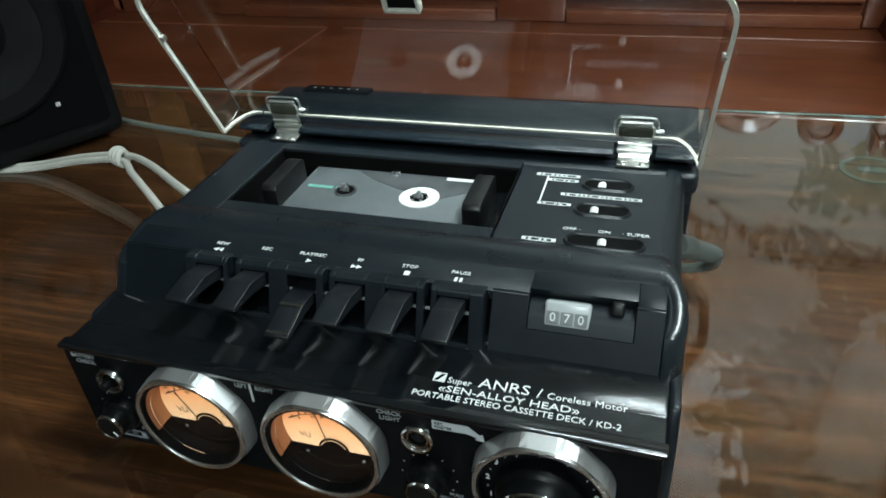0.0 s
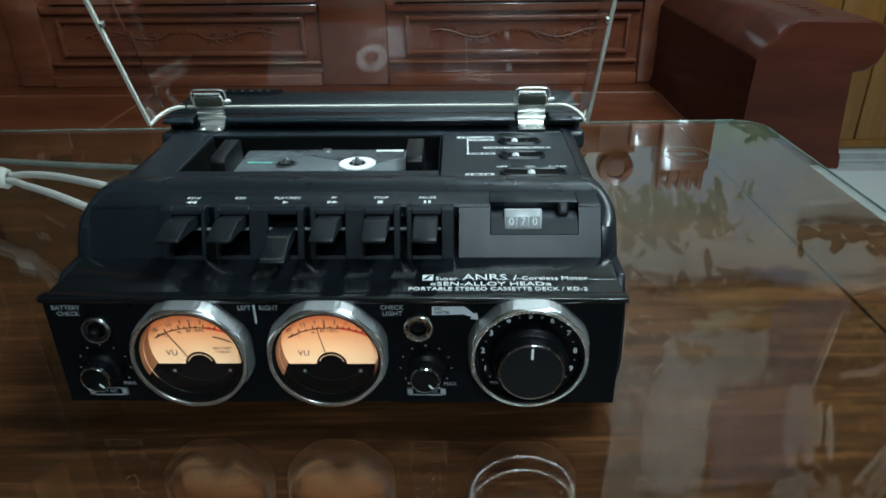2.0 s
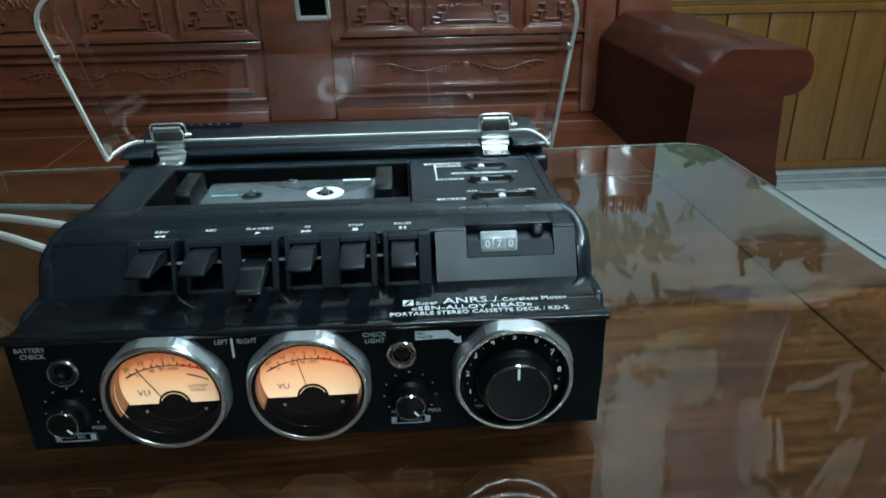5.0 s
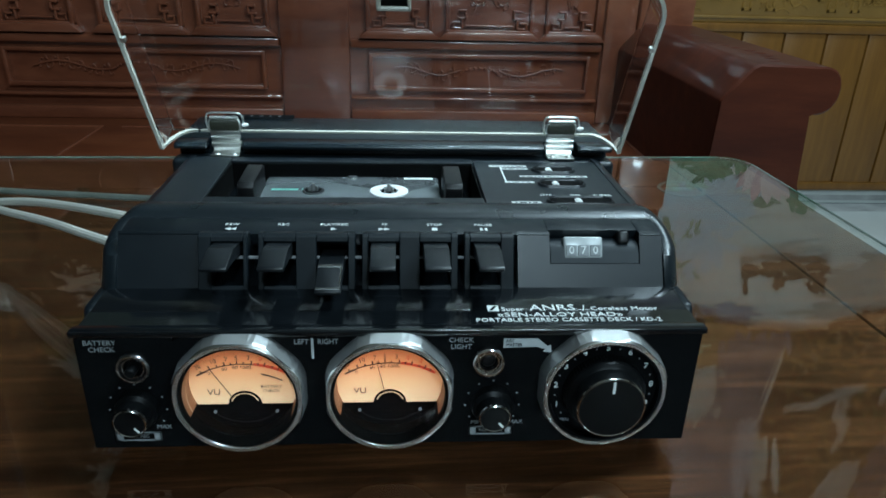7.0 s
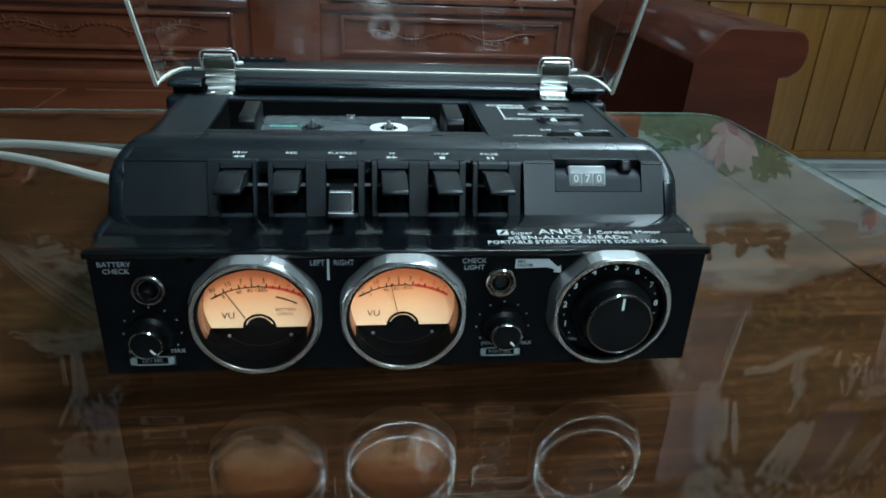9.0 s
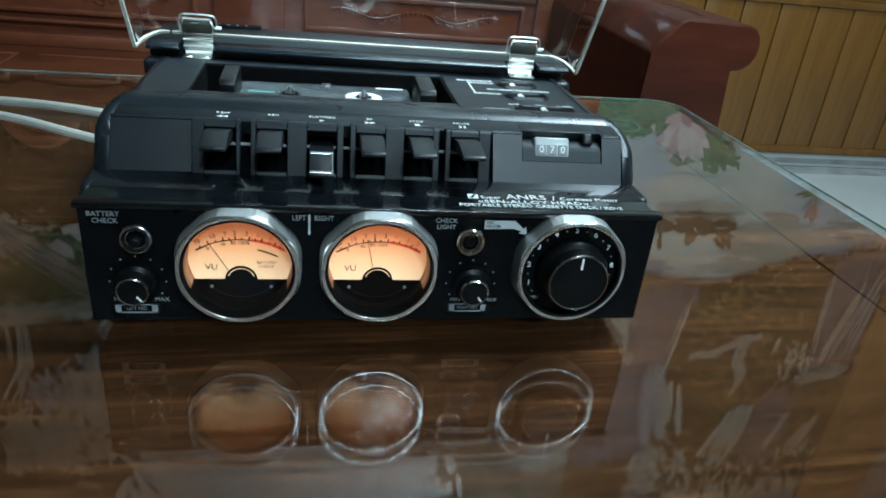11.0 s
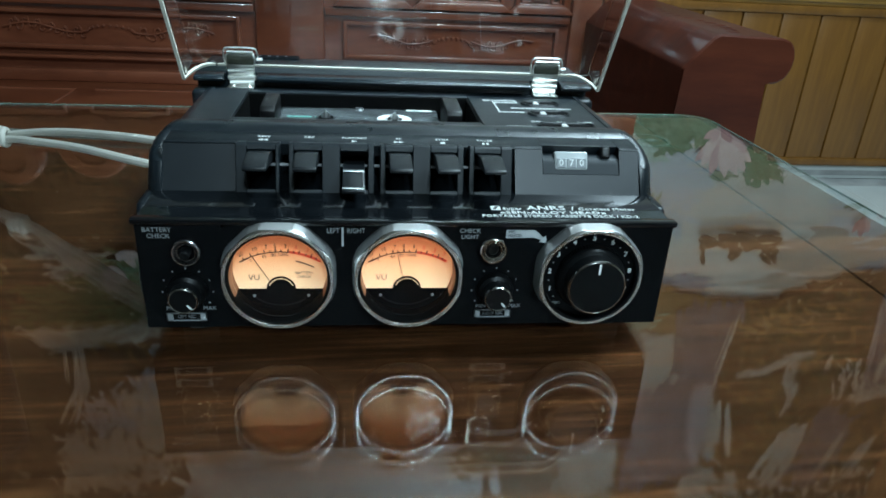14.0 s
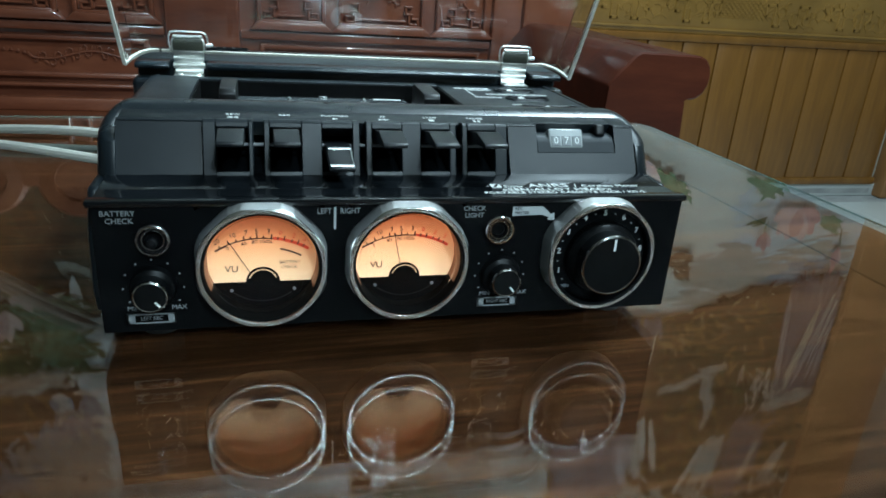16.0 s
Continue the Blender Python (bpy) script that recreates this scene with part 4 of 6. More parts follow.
def carving(bm, x0, x1, zc, seed):
    """Curling stems with small leaves and a bead garland, in low relief."""
    rnd = random.Random(seed)
    mid, half = (x0 + x1) / 2, (x1 - x0) / 2
    for sx in (-1, 1):
        stem = [(mid + sx * half * s, SB + 0.0085, zc + 0.009 * math.sin(7.5 * s + seed)) for s in [0.22 + 0.78 * k / 16 for k in range(17)]]
        tube(bm, stem, 0.0022)
        for k in range(int(half / 0.02) + 1):
            s = 0.25 + 0.72 * (k + rnd.random() * 0.5) / (half / 0.02 + 1)
            x, z = mid + sx * half * s, zc + 0.009 * math.sin(7.5 * s + seed)
            up_ = 1 if k % 2 else -1
            r0 = rnd.uniform(0.005, 0.009)
            curl = [(x + sx * r0 * (1 - q * 0.07) * math.sin(q * 0.55), SB + 0.0085, z + up_ * r0 * (1 - (1 - q * 0.07) * math.cos(q * 0.55))) for q in range(9)]
            tube(bm, curl, 0.0015)
            m = Matrix.Translation((x + sx * 0.006, SB + 0.0095, z - up_ * 0.007)) @ Matrix.Rotation(sx * up_ * (0.5 + rnd.random()), 4, "Y") @ Matrix.Diagonal((2.4, 0.7, 0.9, 1))
            bmesh.ops.create_icosphere(bm, subdivisions=1, radius=0.0033, matrix=m)
    for k in range(11):
        a = math.pi * (k + 0.5) / 11
        m = Matrix.Translation((mid + math.cos(a) * min(0.05, half * 0.22), SB + 0.0085, zc - 0.006 + math.sin(a) * 0.014)) @ Matrix.Diagonal((1, 0.7, 1, 1))
        bmesh.ops.create_icosphere(bm, subdivisions=1, radius=0.0042, matrix=m)


for i, (x0, x1) in enumerate(((-0.066, 0.444), (-0.868, -0.296))):
    bm = frame_panel(x0, x1, -0.116, -0.030)
    ob = sofa_part("carved_panel", bm, SOFA_PANEL, "long lower panel carved with leaf sprays")
    bm = BM()
    carving(bm, x0 + 0.06, x1 - 0.06, -0.070, 20 + i)
    bmesh.ops.translate(bm, vec=(0, 0, -FLOOR_Z), verts=bm.verts)
    part("relief", bm, SOFA_PANEL, ob)
for i, (x0, x1) in enumerate(((-0.072, 0.078), (0.106, 0.306), (0.332, 0.456), (-0.44, -0.282), (-0.65, -0.47), (-0.86, -0.70))):
    bm = frame_panel(x0, x1, 0.014, 0.26, True)
    ob = sofa_part("carved_panel", bm, SOFA_PANEL, "upper panel carved with a key fret border")
    bm = BM()
    for sx in (-1, 1):
        cx = (x0 + x1) / 2 + sx * ((x1 - x0) / 2 - 0.040)
        for (a, b_, c, d) in ((0, 26, 18, 23), (0, 5, 18, 40), (20, 25, 18, 34), (8, 25, 30, 35), (-8, 12, 40, 45), (-8, -3, 40, 60), (-8, 10, 56, 61)):
            xa, xb = sorted((cx + sx * a / 1000, cx + sx * b_ / 1000))
            rbox(bm, xa, xb, SB + 0.001, SB + 0.016, 0.018 + c / 1000 - 0.012, 0.018 + d / 1000 - 0.012, 0.0012, 1)
    rbox(bm, x0 + 0.045, x1 - 0.045, SB + 0.003, SB + 0.016, 0.030, 0.034, 0.001, 1)
    carving(bm, x0 + 0.05, x1 - 0.05, 0.085, 50 + i)
    bmesh.ops.translate(bm, vec=(0, 0, -FLOOR_Z), verts=bm.verts)
    part("relief", bm, SOFA_PANEL, ob)

# arms: chamfered inside, rolled outside, on a panelled side with a plinth
for side in (1, -1):
    bm = BM()
    prof = [(0.505, -0.010), (0.549, 0.040), (0.560, 0.046), (0.672, 0.043), (0.686, 0.038), (0.695, 0.027), (0.699, 0.012), (0.698, -0.006), (0.690, -0.022), (0.677, -0.031), (0.664, -0.033), (0.653, -0.029), (0.660, -0.150), (0.672, -0.168), (0.674, -0.190), (0.496, -0.190), (0.505, -0.165)]
    if side < 0:
        prof = [(-0.78 - x, z) for x, z in prof][::-1]
    prism(bm, prof, "y", 0.83, SB + 0.02, 0.003, 1)
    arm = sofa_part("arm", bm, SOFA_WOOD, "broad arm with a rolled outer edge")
    bm = BM()
    for k in range(12):
        a = k * 0.55
        xx = (0.60 + 0.02 * math.sin(a)) * side + (0 if side > 0 else -0.78)
        m = Matrix.Translation((xx, 0.87 + 0.03 * k, 0.045)) @ Matrix.Diagonal((1.6, 1.0, 0.2, 1))
        bmesh.ops.create_icosphere(bm, subdivisions=2, radius=0.008, matrix=m)
    bmesh.ops.translate(bm, vec=(0, 0, -FLOOR_Z), verts=bm.verts)
    part("relief", bm, SOFA_WOOD, arm)

# ---- coffee table with a loose glass top ----
TURN = Matrix.Translation((0.376, 0.481, 0)) @ Matrix.Rotation(radians(1.8), 4, "Z")
table = thing("coffee_table", "dark reddish wooden coffee table with a framed top", "coffee table", TURN @ up(0, 0, FLOOR_Z))
TL, TF = -1.22, -0.82


def table_part(name, bm, mat, label="", parent=None):
    bmesh.ops.translate(bm, vec=(0, 0, -FLOOR_Z), verts=bm.verts)
    return part(name, bm, mat, parent or table, label)


ZT = -0.0095
fr = 0.089
for i, (x0, x1, y0, y1) in enumerate(((TL + fr + 0.001, -fr - 0.001, TF + fr + 0.001, -fr - 0.001),)):
    n = 1
    for k in range(n):
        ya = y0 + (y1 - y0) * k / n
        yb_ = y0 + (y1 - y0) * (k + 1) / n
        bm = BM()
        rbox(bm, x0, x1, ya + 0.0002, yb_ - 0.0002, ZT - 0.03, ZT - 0.0005, 0.0006, 1)
        table_part("top_panel", bm, TABLE_WOOD)
for x0, x1, y0, y1 in ((-fr, -0.006, TF, -0.006), (TL, TL + fr, TF, -0.006), (TL + fr, -fr, -fr, -0.006), (TL + fr, -fr, TF, TF + fr)):
    bm = BM()
    rbox(bm, x0 + 0.0005, x1 - 0.0005, y0, y1, ZT - 0.04, ZT, 0.0014, 2)
    table_part("top_frame", bm, TABLE_WOOD)
bm = BM()
rbox(bm, TL + 0.05, -0.05, TF + 0.05, -0.05, ZT - 0.12, ZT - 0.032, 0.004)
table_part("apron", bm, TABLE_WOOD)
for lx in (TL + 0.08, -0.10):
    for ly in (TF + 0.08, -0.10):
        bm = BM()
        rbox(bm, lx - 0.04, lx + 0.04, ly - 0.04, ly + 0.04, FLOOR_Z, ZT - 0.11, 0.008)
        table_part("leg", bm, TABLE_WOOD)

glass = thing("table_glass", "clear greenish glass sheet lying on the coffee table", "glass sheet", TURN)
bm = BM()
rc = 0.026
corner = [(rc * (math.cos(a) - 1), rc * (math.sin(a) - 1)) for a in [radians(90 * k / 8) for k in range(9)]]
outline = [(TL, TF), (0, TF)] + corner + [(TL, 0)]
prism(bm, outline, "z", -0.0082, 0.0, 0.0012, 2)
pane = part("pane", bm, GLASS, glass, smooth=False)
pane.visible_shadow = False
for (xa, ya), (xb, yb2) in (((-rc, 0.0), (TL, 0.0)), ((0.0, TF), (0.0, -rc)), ((TL, 0.0), (TL, TF)), ((TL, TF), (0.0, TF))):
    bm = BM()
    w = 0.0004
    rbox(bm, min(xa, xb) - (w if xa == xb else 0), max(xa, xb) + (w if xa == xb else 0), min(ya, yb2) - (w if ya == yb2 else 0), max(ya, yb2) + (w if ya == yb2 else 0), -0.0066, -0.0016)
    part("ground_edge", bm, GLASS_EDGE, glass, "green ground edge", smooth=False)

# small green oval pad between glass and wood
bm = BM()
lathe(bm, [(0.019, -0.0092), (0.0225, -0.0092), (0.0225, -0.0086), (0.019, -0.0086)], Matrix.Translation((0.2715, 0.378, 0)), 32, True)
rbox(bm, 0.262, 0.281, 0.374, 0.382, -0.0092, -0.0087, 0.0002, 1)
pad = tagged(part("glass_pad", bm, plain("clear_green_pad", (0.018, 0.026, 0.020), 0.5, relief=0.0, spec=0.1)), "small round green ring pad under the table glass", "pad")

# ---- loudspeaker ----
sp = Matrix.Translation((-0.372, 0.335, 0.0)) @ Matrix.Rotation(radians(62), 4, "Z")
speaker = thing("loudspeaker", "black boxed loudspeaker standing on the glass table", "loudspeaker", sp)
bm = BM()
rbox(bm, -0.20, 0.0, 0.0, 0.20, 0.004, 0.34, 0.012, 3)
part("cabinet", bm, CABINET, speaker)
bm = BM()
rbox(bm, -0.188, -0.012, -0.004, 0.006, 0.020, 0.326, 0.006, 2)
part("baffle", bm, CLOTH, speaker, "matt black front")
bm = BM()
lathe(bm, [(0.055, 0.004), (0.070, 0.006), (0.074, 0.003), (0.074, 0.0), (0.055, 0.0)], Matrix.Translation((-0.10, -0.004, 0.12)) @ Matrix.Rotation(radians(90), 4, "X"), 48, True)
part("surround", bm, CABINET, speaker)
bm = BM()
lathe(bm, [(0.0, 0.004), (0.010, 0.003), (0.019, -0.001), (0.055, 0.003)], Matrix.Translation((-0.10, -0.004, 0.12)) @ Matrix.Rotation(radians(90), 4, "X"), 40)
part("cone", bm, plain("black_paper_cone", (0.004, 0.004, 0.0042), 0.5, relief=0.0, spec=0.2), speaker)
bm = BM()
rbox(bm, -0.056, -0.052, -0.0055, -0.003, 0.046, 0.050, 0.0008)
part("badge", bm, plain("dull_grey_badge", (0.35, 0.35, 0.34), 0.3), speaker, "small dull grey badge")

# ---- cables ----
cable = thing("white_cable", "doubled white cable tied in a knot beside the deck", "cable", up(-0.33, 0.28, 0))
common = [(-0.66, 0.190, 0.0027), (-0.50, 0.228, 0.0027), (-0.415, 0.250, 0.0040), (-0.345, 0.246, 0.0200), (-0.286, 0.2304, 0.0340)]
for pts, off in ((common + [(-0.235, 0.198, 0.0470), (-0.175, 0.153, 0.0580), (-0.128, 0.122, 0.0620)], 0.0), (common + [(-0.245, 0.196, 0.0435), (-0.205, 0.163, 0.0500), (-0.165, 0.132, 0.0530), (-0.128, 0.113, 0.0520)], 0.0056)):
    bm = BM()
    tube(bm, [(x, y - off, max(z - off * 0.3, 0.0027)) for x, y, z in pts], 0.0026)
    bmesh.ops.translate(bm, vec=(0.33, -0.28, 0), verts=bm.verts)
    part("strand", bm, CABLE_WHITE, cable)
bm = BM()
for k in range(3):
    m = Matrix.Translation((0.040 + 0.004 * k, -0.0520 - 0.002 * k, 0.0345)) @ Matrix.Rotation(radians(65 + 14 * k), 4, "Z") @ Matrix.Rotation(radians(90), 4, "X")
    lathe(bm, [(0.0056 + 0.0022 * math.cos(a), 0.0022 * math.sin(a)) for a in [2 * math.pi * q / 8 for q in range(8)]], m, 20, True)
part("knot", bm, CABLE_WHITE, cable, "small knot of the same cable")
bm = BM()
tube(bm, [(-0.60, 0.40, 0.0032), (-0.45, 0.372, 0.0032), (-0.385, 0.353, 0.0032), (-0.31, 0.340, 0.0032), (-0.25, 0.332, 0.0032), (-0.16, 0.318, 0.0032), (-0.10, 0.262, 0.012), (-0.07, 0.246, 0.02)], 0.0028)
tagged(part("grey_cable", bm, CABLE_GREY), "thin grey-green cable lying behind the deck", "cable")

# ---- cassette deck ----
def plate_with_holes(bm, x0, x1, z0, z1, y0, y1, holes):
    """An upright plate with round holes through it: each hole sits in a cell of its own."""
    seg = 48
    cuts = [x0]
    for cx, cz, r in sorted(holes):
        cuts += [cx - r * 1.12, cx + r * 1.12]
    cuts.append(x1)
    for a, c in zip(cuts[0::2], cuts[1::2]):
        rbox(bm, a, c, y0, y1, z0, z1)
    for cx, cz, r in holes:
        outer, inner = [], []
        for i in range(seg):
            t = 2 * math.pi * i / seg + math.pi / seg
            ux, uz = math.cos(t), math.sin(t)
            lim = min(r * 1.12 / abs(ux) if abs(ux) > 1e-6 else 9, ((z1 - cz) if uz > 0 else (cz - z0)) / abs(uz) if abs(uz) > 1e-6 else 9)
            outer.append((cx + ux * lim, cz + uz * lim))
            inner.append((cx + ux * r, cz + uz * r))
        rows = [[bm.verts.new((x, y, z)) for x, z in pts] for pts, y in ((outer, y0), (inner, y0), (inner, y1), (outer, y1))]
        for p, q in zip(rows, rows[1:]):
            for i in range(seg):
                bm.faces.new((p[i], p[(i + 1) % seg], q[(i + 1) % seg], q[i]))


deck = thing("cassette_deck", "black portable stereo cassette deck with two lit meters", "cassette deck", up(0, 0, 0))

bm = BM()
prism(bm, [(0.0170, 0.009), (0.0170, 0.0655), (0.040, 0.0655), (0.060, 0.072), (0.175, 0.072), (0.236, 0.072), (0.242, 0.066), (0.242, 0.014), (0.236, 0.009)], "x", -0.1275, 0.1275, 0.0012)
part("lower_body", bm, LEDGE, deck, "satin black base with a flat front ledge")
for nm, bx in (("ledge", (-0.1275, 0.1275, 0.0012, 0.0172, 0.0632, 0.0655)), ("floor_plate", (-0.1275, 0.1275, 0.0012, 0.0172, 0.0090, 0.0105)), ("end_plate", (-0.1275, -0.1250, 0.0012, 0.0172, 0.0105, 0.0632)), ("end_plate", (0.1250, 0.1275, 0.0012, 0.0172, 0.0105, 0.0632))):
    bm = BM()
    rbox(bm, *bx, 0.0004, 1)
    part(nm, bm, LEDGE, deck)
bm = BM()
rbox(bm, -0.1285, 0.1285, -0.0022, 0.004, 0.0640, 0.0668, 0.0008)
part("lip", bm, LEDGE, deck)
bm = BM()
plate_with_holes(bm, -0.1268, 0.1268, 0.0100, 0.0640, -0.0010, 0.0014, [(-0.0635, 0.0395, 0.0228), (-0.0028, 0.0395, 0.0228)])
panel = part("front_panel", bm, PANEL, deck, "flat black control panel")
for fx in (-0.108, 0.108):
    for fy in (0.022, 0.215):
        bm = BM()
        lathe(bm, [(0, 0.0), (0.008, 0.0), (0.009, 0.002), (0.009, 0.0098), (0, 0.0098)], up(fx, fy, 0), 20)
        part("foot", bm, RUBBER, deck)

# outer shell: a rolled rim that runs up one side, over the top and down the other, with the side walls behind it
def mouth(z):
    """How far back the front edge of the shell stands: along the key face, then back over the shoulder."""
    low = 0.0370 + max(0.0, min(z, 0.0787) - 0.0655) * 0.58
    return low + 0.0206 * max(0.0, (z - 0.0787) / 0.0125) ** 1.2


XO, ZO, RO = 0.1325, 0.0912, 0.0125
trail = [(-XO, 0.0110, -1, 0), (-XO, 0.0400, -1, 0), (-XO, 0.0655, -1, 0), (-XO, ZO - RO, -1, 0)]
for k in range(1, 8):
    a = radians(180 - 90 * k / 8)
    trail.append((-XO + RO + RO * math.cos(a), ZO - RO + RO * math.sin(a), math.cos(a), math.sin(a)))
trail.append((-XO + RO, ZO, 0, 1))
trail += [(-x, z, -nx, nz) for x, z, nx, nz in trail[::-1]]
profile = [(0.0090, 0.0020), (0.0085, 0.0002), (0.0065, 0.0), (0.0040, 0.0010), (0.0012, 0.0045), (0.0, 0.0090), (0.0002, 0.0145), (0.0017, 0.0195), (0.0032, 0.0225), (0.0090, 0.0225)]


def sweep(bm, items, rows_of):
    prev = None
    for x, z, nx, nz in items:
        ring = [bm.verts.new(p) for p in rows_of(x, z, nx, nz)]
        if prev:
            for k in range(len(ring)):
                k2 = (k + 1) % len(ring)
                bm.faces.new((prev[k], ring[k], ring[k2], prev[k2]))
        else:
            bm.faces.new(ring)
        prev = ring
    bm.faces.new(prev[::-1])


bm = BM()
sweep(bm, trail, lambda x, z, nx, nz: [(x - nx * i_, mouth(z) + b_, z - nz * i_) for i_, b_ in profile])
part("front_rim", bm, RIM, deck, "smooth rolled front rim that catches the light")
half = len(trail) // 2
for items in (trail[:half], trail[half:]):
    bm = BM()
    sweep(bm, items, lambda x, z, nx, nz: [(x - nx * 0.0033, mouth(z) + 0.0215, z - nz * 0.0033), (x - nx * 0.0033, 0.1705, z - nz * 0.0033), (x - nx * 0.0090, 0.1705, z - nz * 0.0090), (x - nx * 0.0090, mouth(z) + 0.0215, z - nz * 0.0090)])
    part("side_wall", bm, BLACK, deck)
for sx in (-1, 1):
    bm = BM()
    xa, xb = sorted((sx * 0.1277, sx * 0.1324))
    prism(bm, [(0.060, 0.0650), (0.0235, 0.0646), (0.0150, 0.0480), (0.0118, 0.0225), (0.0150, 0.0120), (0.060, 0.0110)], "x", xa, xb, 0.0016, 2)
    part("cheek_plate", bm, FACE, deck, "black side cheek beside the front panel")
# top deck round the well
WX0, WX1, WY0, WY1 = -0.0975, 0.0450, 0.0965, 0.1585
for x0, x1, y0, y1 in ((-0.1210, WX0, 0.0866, 0.1665), (WX0, WX1, 0.0866, WY0), (WX0, WX1, WY1, 0.1665)):
    bm = BM()
    rbox(bm, x0, x1, y0, y1, 0.078, 0.0880, 0.0004, 1)
    part("top_plate", bm, BLACK, deck)
bm = BM()
rbox(bm, WX1 + 0.0006, 0.1210, 0.0866, 0.1640, 0.078, 0.0874, 0.0005, 1)
switch_plate = part("switch_plate", bm, BLACK, deck, "slightly sunk plate with three slide switches")
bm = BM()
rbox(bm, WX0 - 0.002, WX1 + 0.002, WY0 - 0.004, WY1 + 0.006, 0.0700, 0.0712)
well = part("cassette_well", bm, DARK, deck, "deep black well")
# thin black liners stand in for the shade on the well's inner walls
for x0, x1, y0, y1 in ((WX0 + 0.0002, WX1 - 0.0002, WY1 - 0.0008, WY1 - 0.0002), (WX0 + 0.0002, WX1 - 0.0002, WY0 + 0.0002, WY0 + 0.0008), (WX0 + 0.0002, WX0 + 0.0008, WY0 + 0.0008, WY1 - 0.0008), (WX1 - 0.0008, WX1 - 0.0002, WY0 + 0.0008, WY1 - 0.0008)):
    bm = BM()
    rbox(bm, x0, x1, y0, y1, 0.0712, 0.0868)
    part("well_shade_liner", bm, DARK, well)
for x0, x1 in ((-0.0838, -0.0752), (0.0257, 0.0352)):
    bm = BM()
    prism(bm, [(0.1085, 0.0712), (0.1085, 0.0885), (0.1105, 0.0910), (0.1390, 0.0920), (0.1430, 0.0902), (0.1430, 0.0712)], "x", x0, x1, 0.0008)
    part("guide_block", bm, GUIDE, deck)
bm = BM()
rbox(bm, -0.0290, -0.0236, 0.1560, 0.1578, 0.076, 0.0800, 0.0006)
part("catch", bm, SILVER, deck, "small pale catch")
# rear bar, slot and block
# near-black filler gives the rear slot its shade
bm = BM()
rbox(bm, -0.1235, 0.1235, 0.1660, 0.1740, 0.0735, 0.0802)
part("rear_slot_shade", bm, DARK, deck)
bm = BM()
prof = [(0.1838, 0.0600), (0.1838, 0.0951), (0.2350, 0.0962), (0.2430, 0.0940), (0.2465, 0.0870), (0.2470, 0.0150), (0.2400, 0.0100), (0.1838, 0.0100)]
prism(bm, prof, "x", -0.1340, 0.1340, 0.0012, 2)
part("battery_block", bm, BLOCK, deck, "rounded rear compartment")
for x0, x1 in ((-0.1340, -0.1150), (-0.0935, 0.0912), (0.1130, 0.1340)):
    bm = BM()
    prism(bm, [(0.1837, 0.0902), (0.1730, 0.0908), (0.1724, 0.0920), (0.1726, 0.0932), (0.1750, 0.0944), (0.1837, 0.0950)], "x", x0, x1, 0.0006, 2)
    part("block_lip", bm, BLOCK, deck)
bm = BM()
rbox(bm, -0.1355, 0.1355, 0.1690, 0.1830, 0.0740, 0.0858, 0.0030, 3)
part("rear_step", bm, BLACK, deck)
bm = BM()
rbox(bm, -0.1175, -0.0705, 0.2290, 0.2400, 0.0925, 0.0972, 0.0012)
plate = part("nameplate", bm, PANEL, deck, "black plate with illegible raised pale marks")
bm = BM()
for k, w in enumerate((4, 3, 3, 4, 3, 3)):
    rbox(bm, -0.1120 + 0.0062 * k, -0.1120 + 0.0062 * k + w / 1600, 0.2338, 0.2354, 0.0971, 0.0974, 0.0002, 1)
part("raised_marks", bm, SILVER, plate)

# key bank face: slanted plane from the ledge to the label strip
V0 = Vector((0, 0.0375, 0.0655))
V1 = Vector((0, 0.0500, 0.0872))
vdir = (V1 - V0).normalized()
ndir = Vector((0, -vdir.z, vdir.y))
SL = Matrix(((1, 0, 0, 0), (0, vdir.y, ndir.y, V0.y), (0, vdir.z, ndir.z, V0.z), (0, 0, 0, 1)))
FL = (V1 - V0).length
bm = BM()
for x0, x1, y0 in ((-0.1236, 0.0705, 0.0500), (0.0705, 0.1131, 0.0545), (0.1131, 0.1236, 0.0500)):
    prism(bm, [(y0, 0.0870 + (y0 - 0.05) * 0.094), (0.0660, 0.0885), (0.0660, 0.0800), (y0 + 0.003, 0.0800)], "x", x0, x1, 0.0004)
strip = part("label_strip", bm, BLACK, deck)
for x0, x1 in ((-0.1235, -0.0882), (0.0556, 0.0706), (0.1130, 0.1235)):
    bm = BM()
    if x0 < 0:
        rbox(bm, x0 - 0.0006, x1, 0.0, FL + 0.001, -0.016, -0.0006, 0, 1, SL)
    else:
        rbox(bm, x0, x1, 0.0, FL + 0.001, -0.016, -0.0006, 0, 1, SL)
    part("face_plate", bm, FACE, deck)
bm = BM()
rbox(bm, 0.0706, 0.1130, 0.0, 0.0112, -0.016, -0.0006, 0, 1, SL)
part("face_plate", bm, FACE, deck)
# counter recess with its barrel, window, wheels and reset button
# near-black sheet for the shade at the bottom of the counter recess
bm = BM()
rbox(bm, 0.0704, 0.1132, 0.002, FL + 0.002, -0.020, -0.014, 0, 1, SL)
part("counter_recess_shade", bm, DARK, deck)
bm = BM()
prism(bm, [(0.0100, -0.0150), (0.0111, -0.0008), (0.0170, -0.0010), (0.0200, -0.0018), (0.0222, -0.0036), (0.0238, -0.0066), (0.0248, -0.0105), (0.0250, -0.0150)], "x", 0.0707, 0.1129, 0.0004, 1, SL)
part("counter_barrel", bm, plain("worn_counter_cover", (0.0070, 0.0110, 0.0148), 0.50, relief=0.12, grain=1500, spec=0.35, vary=0.12), deck, "curved black counter cover")
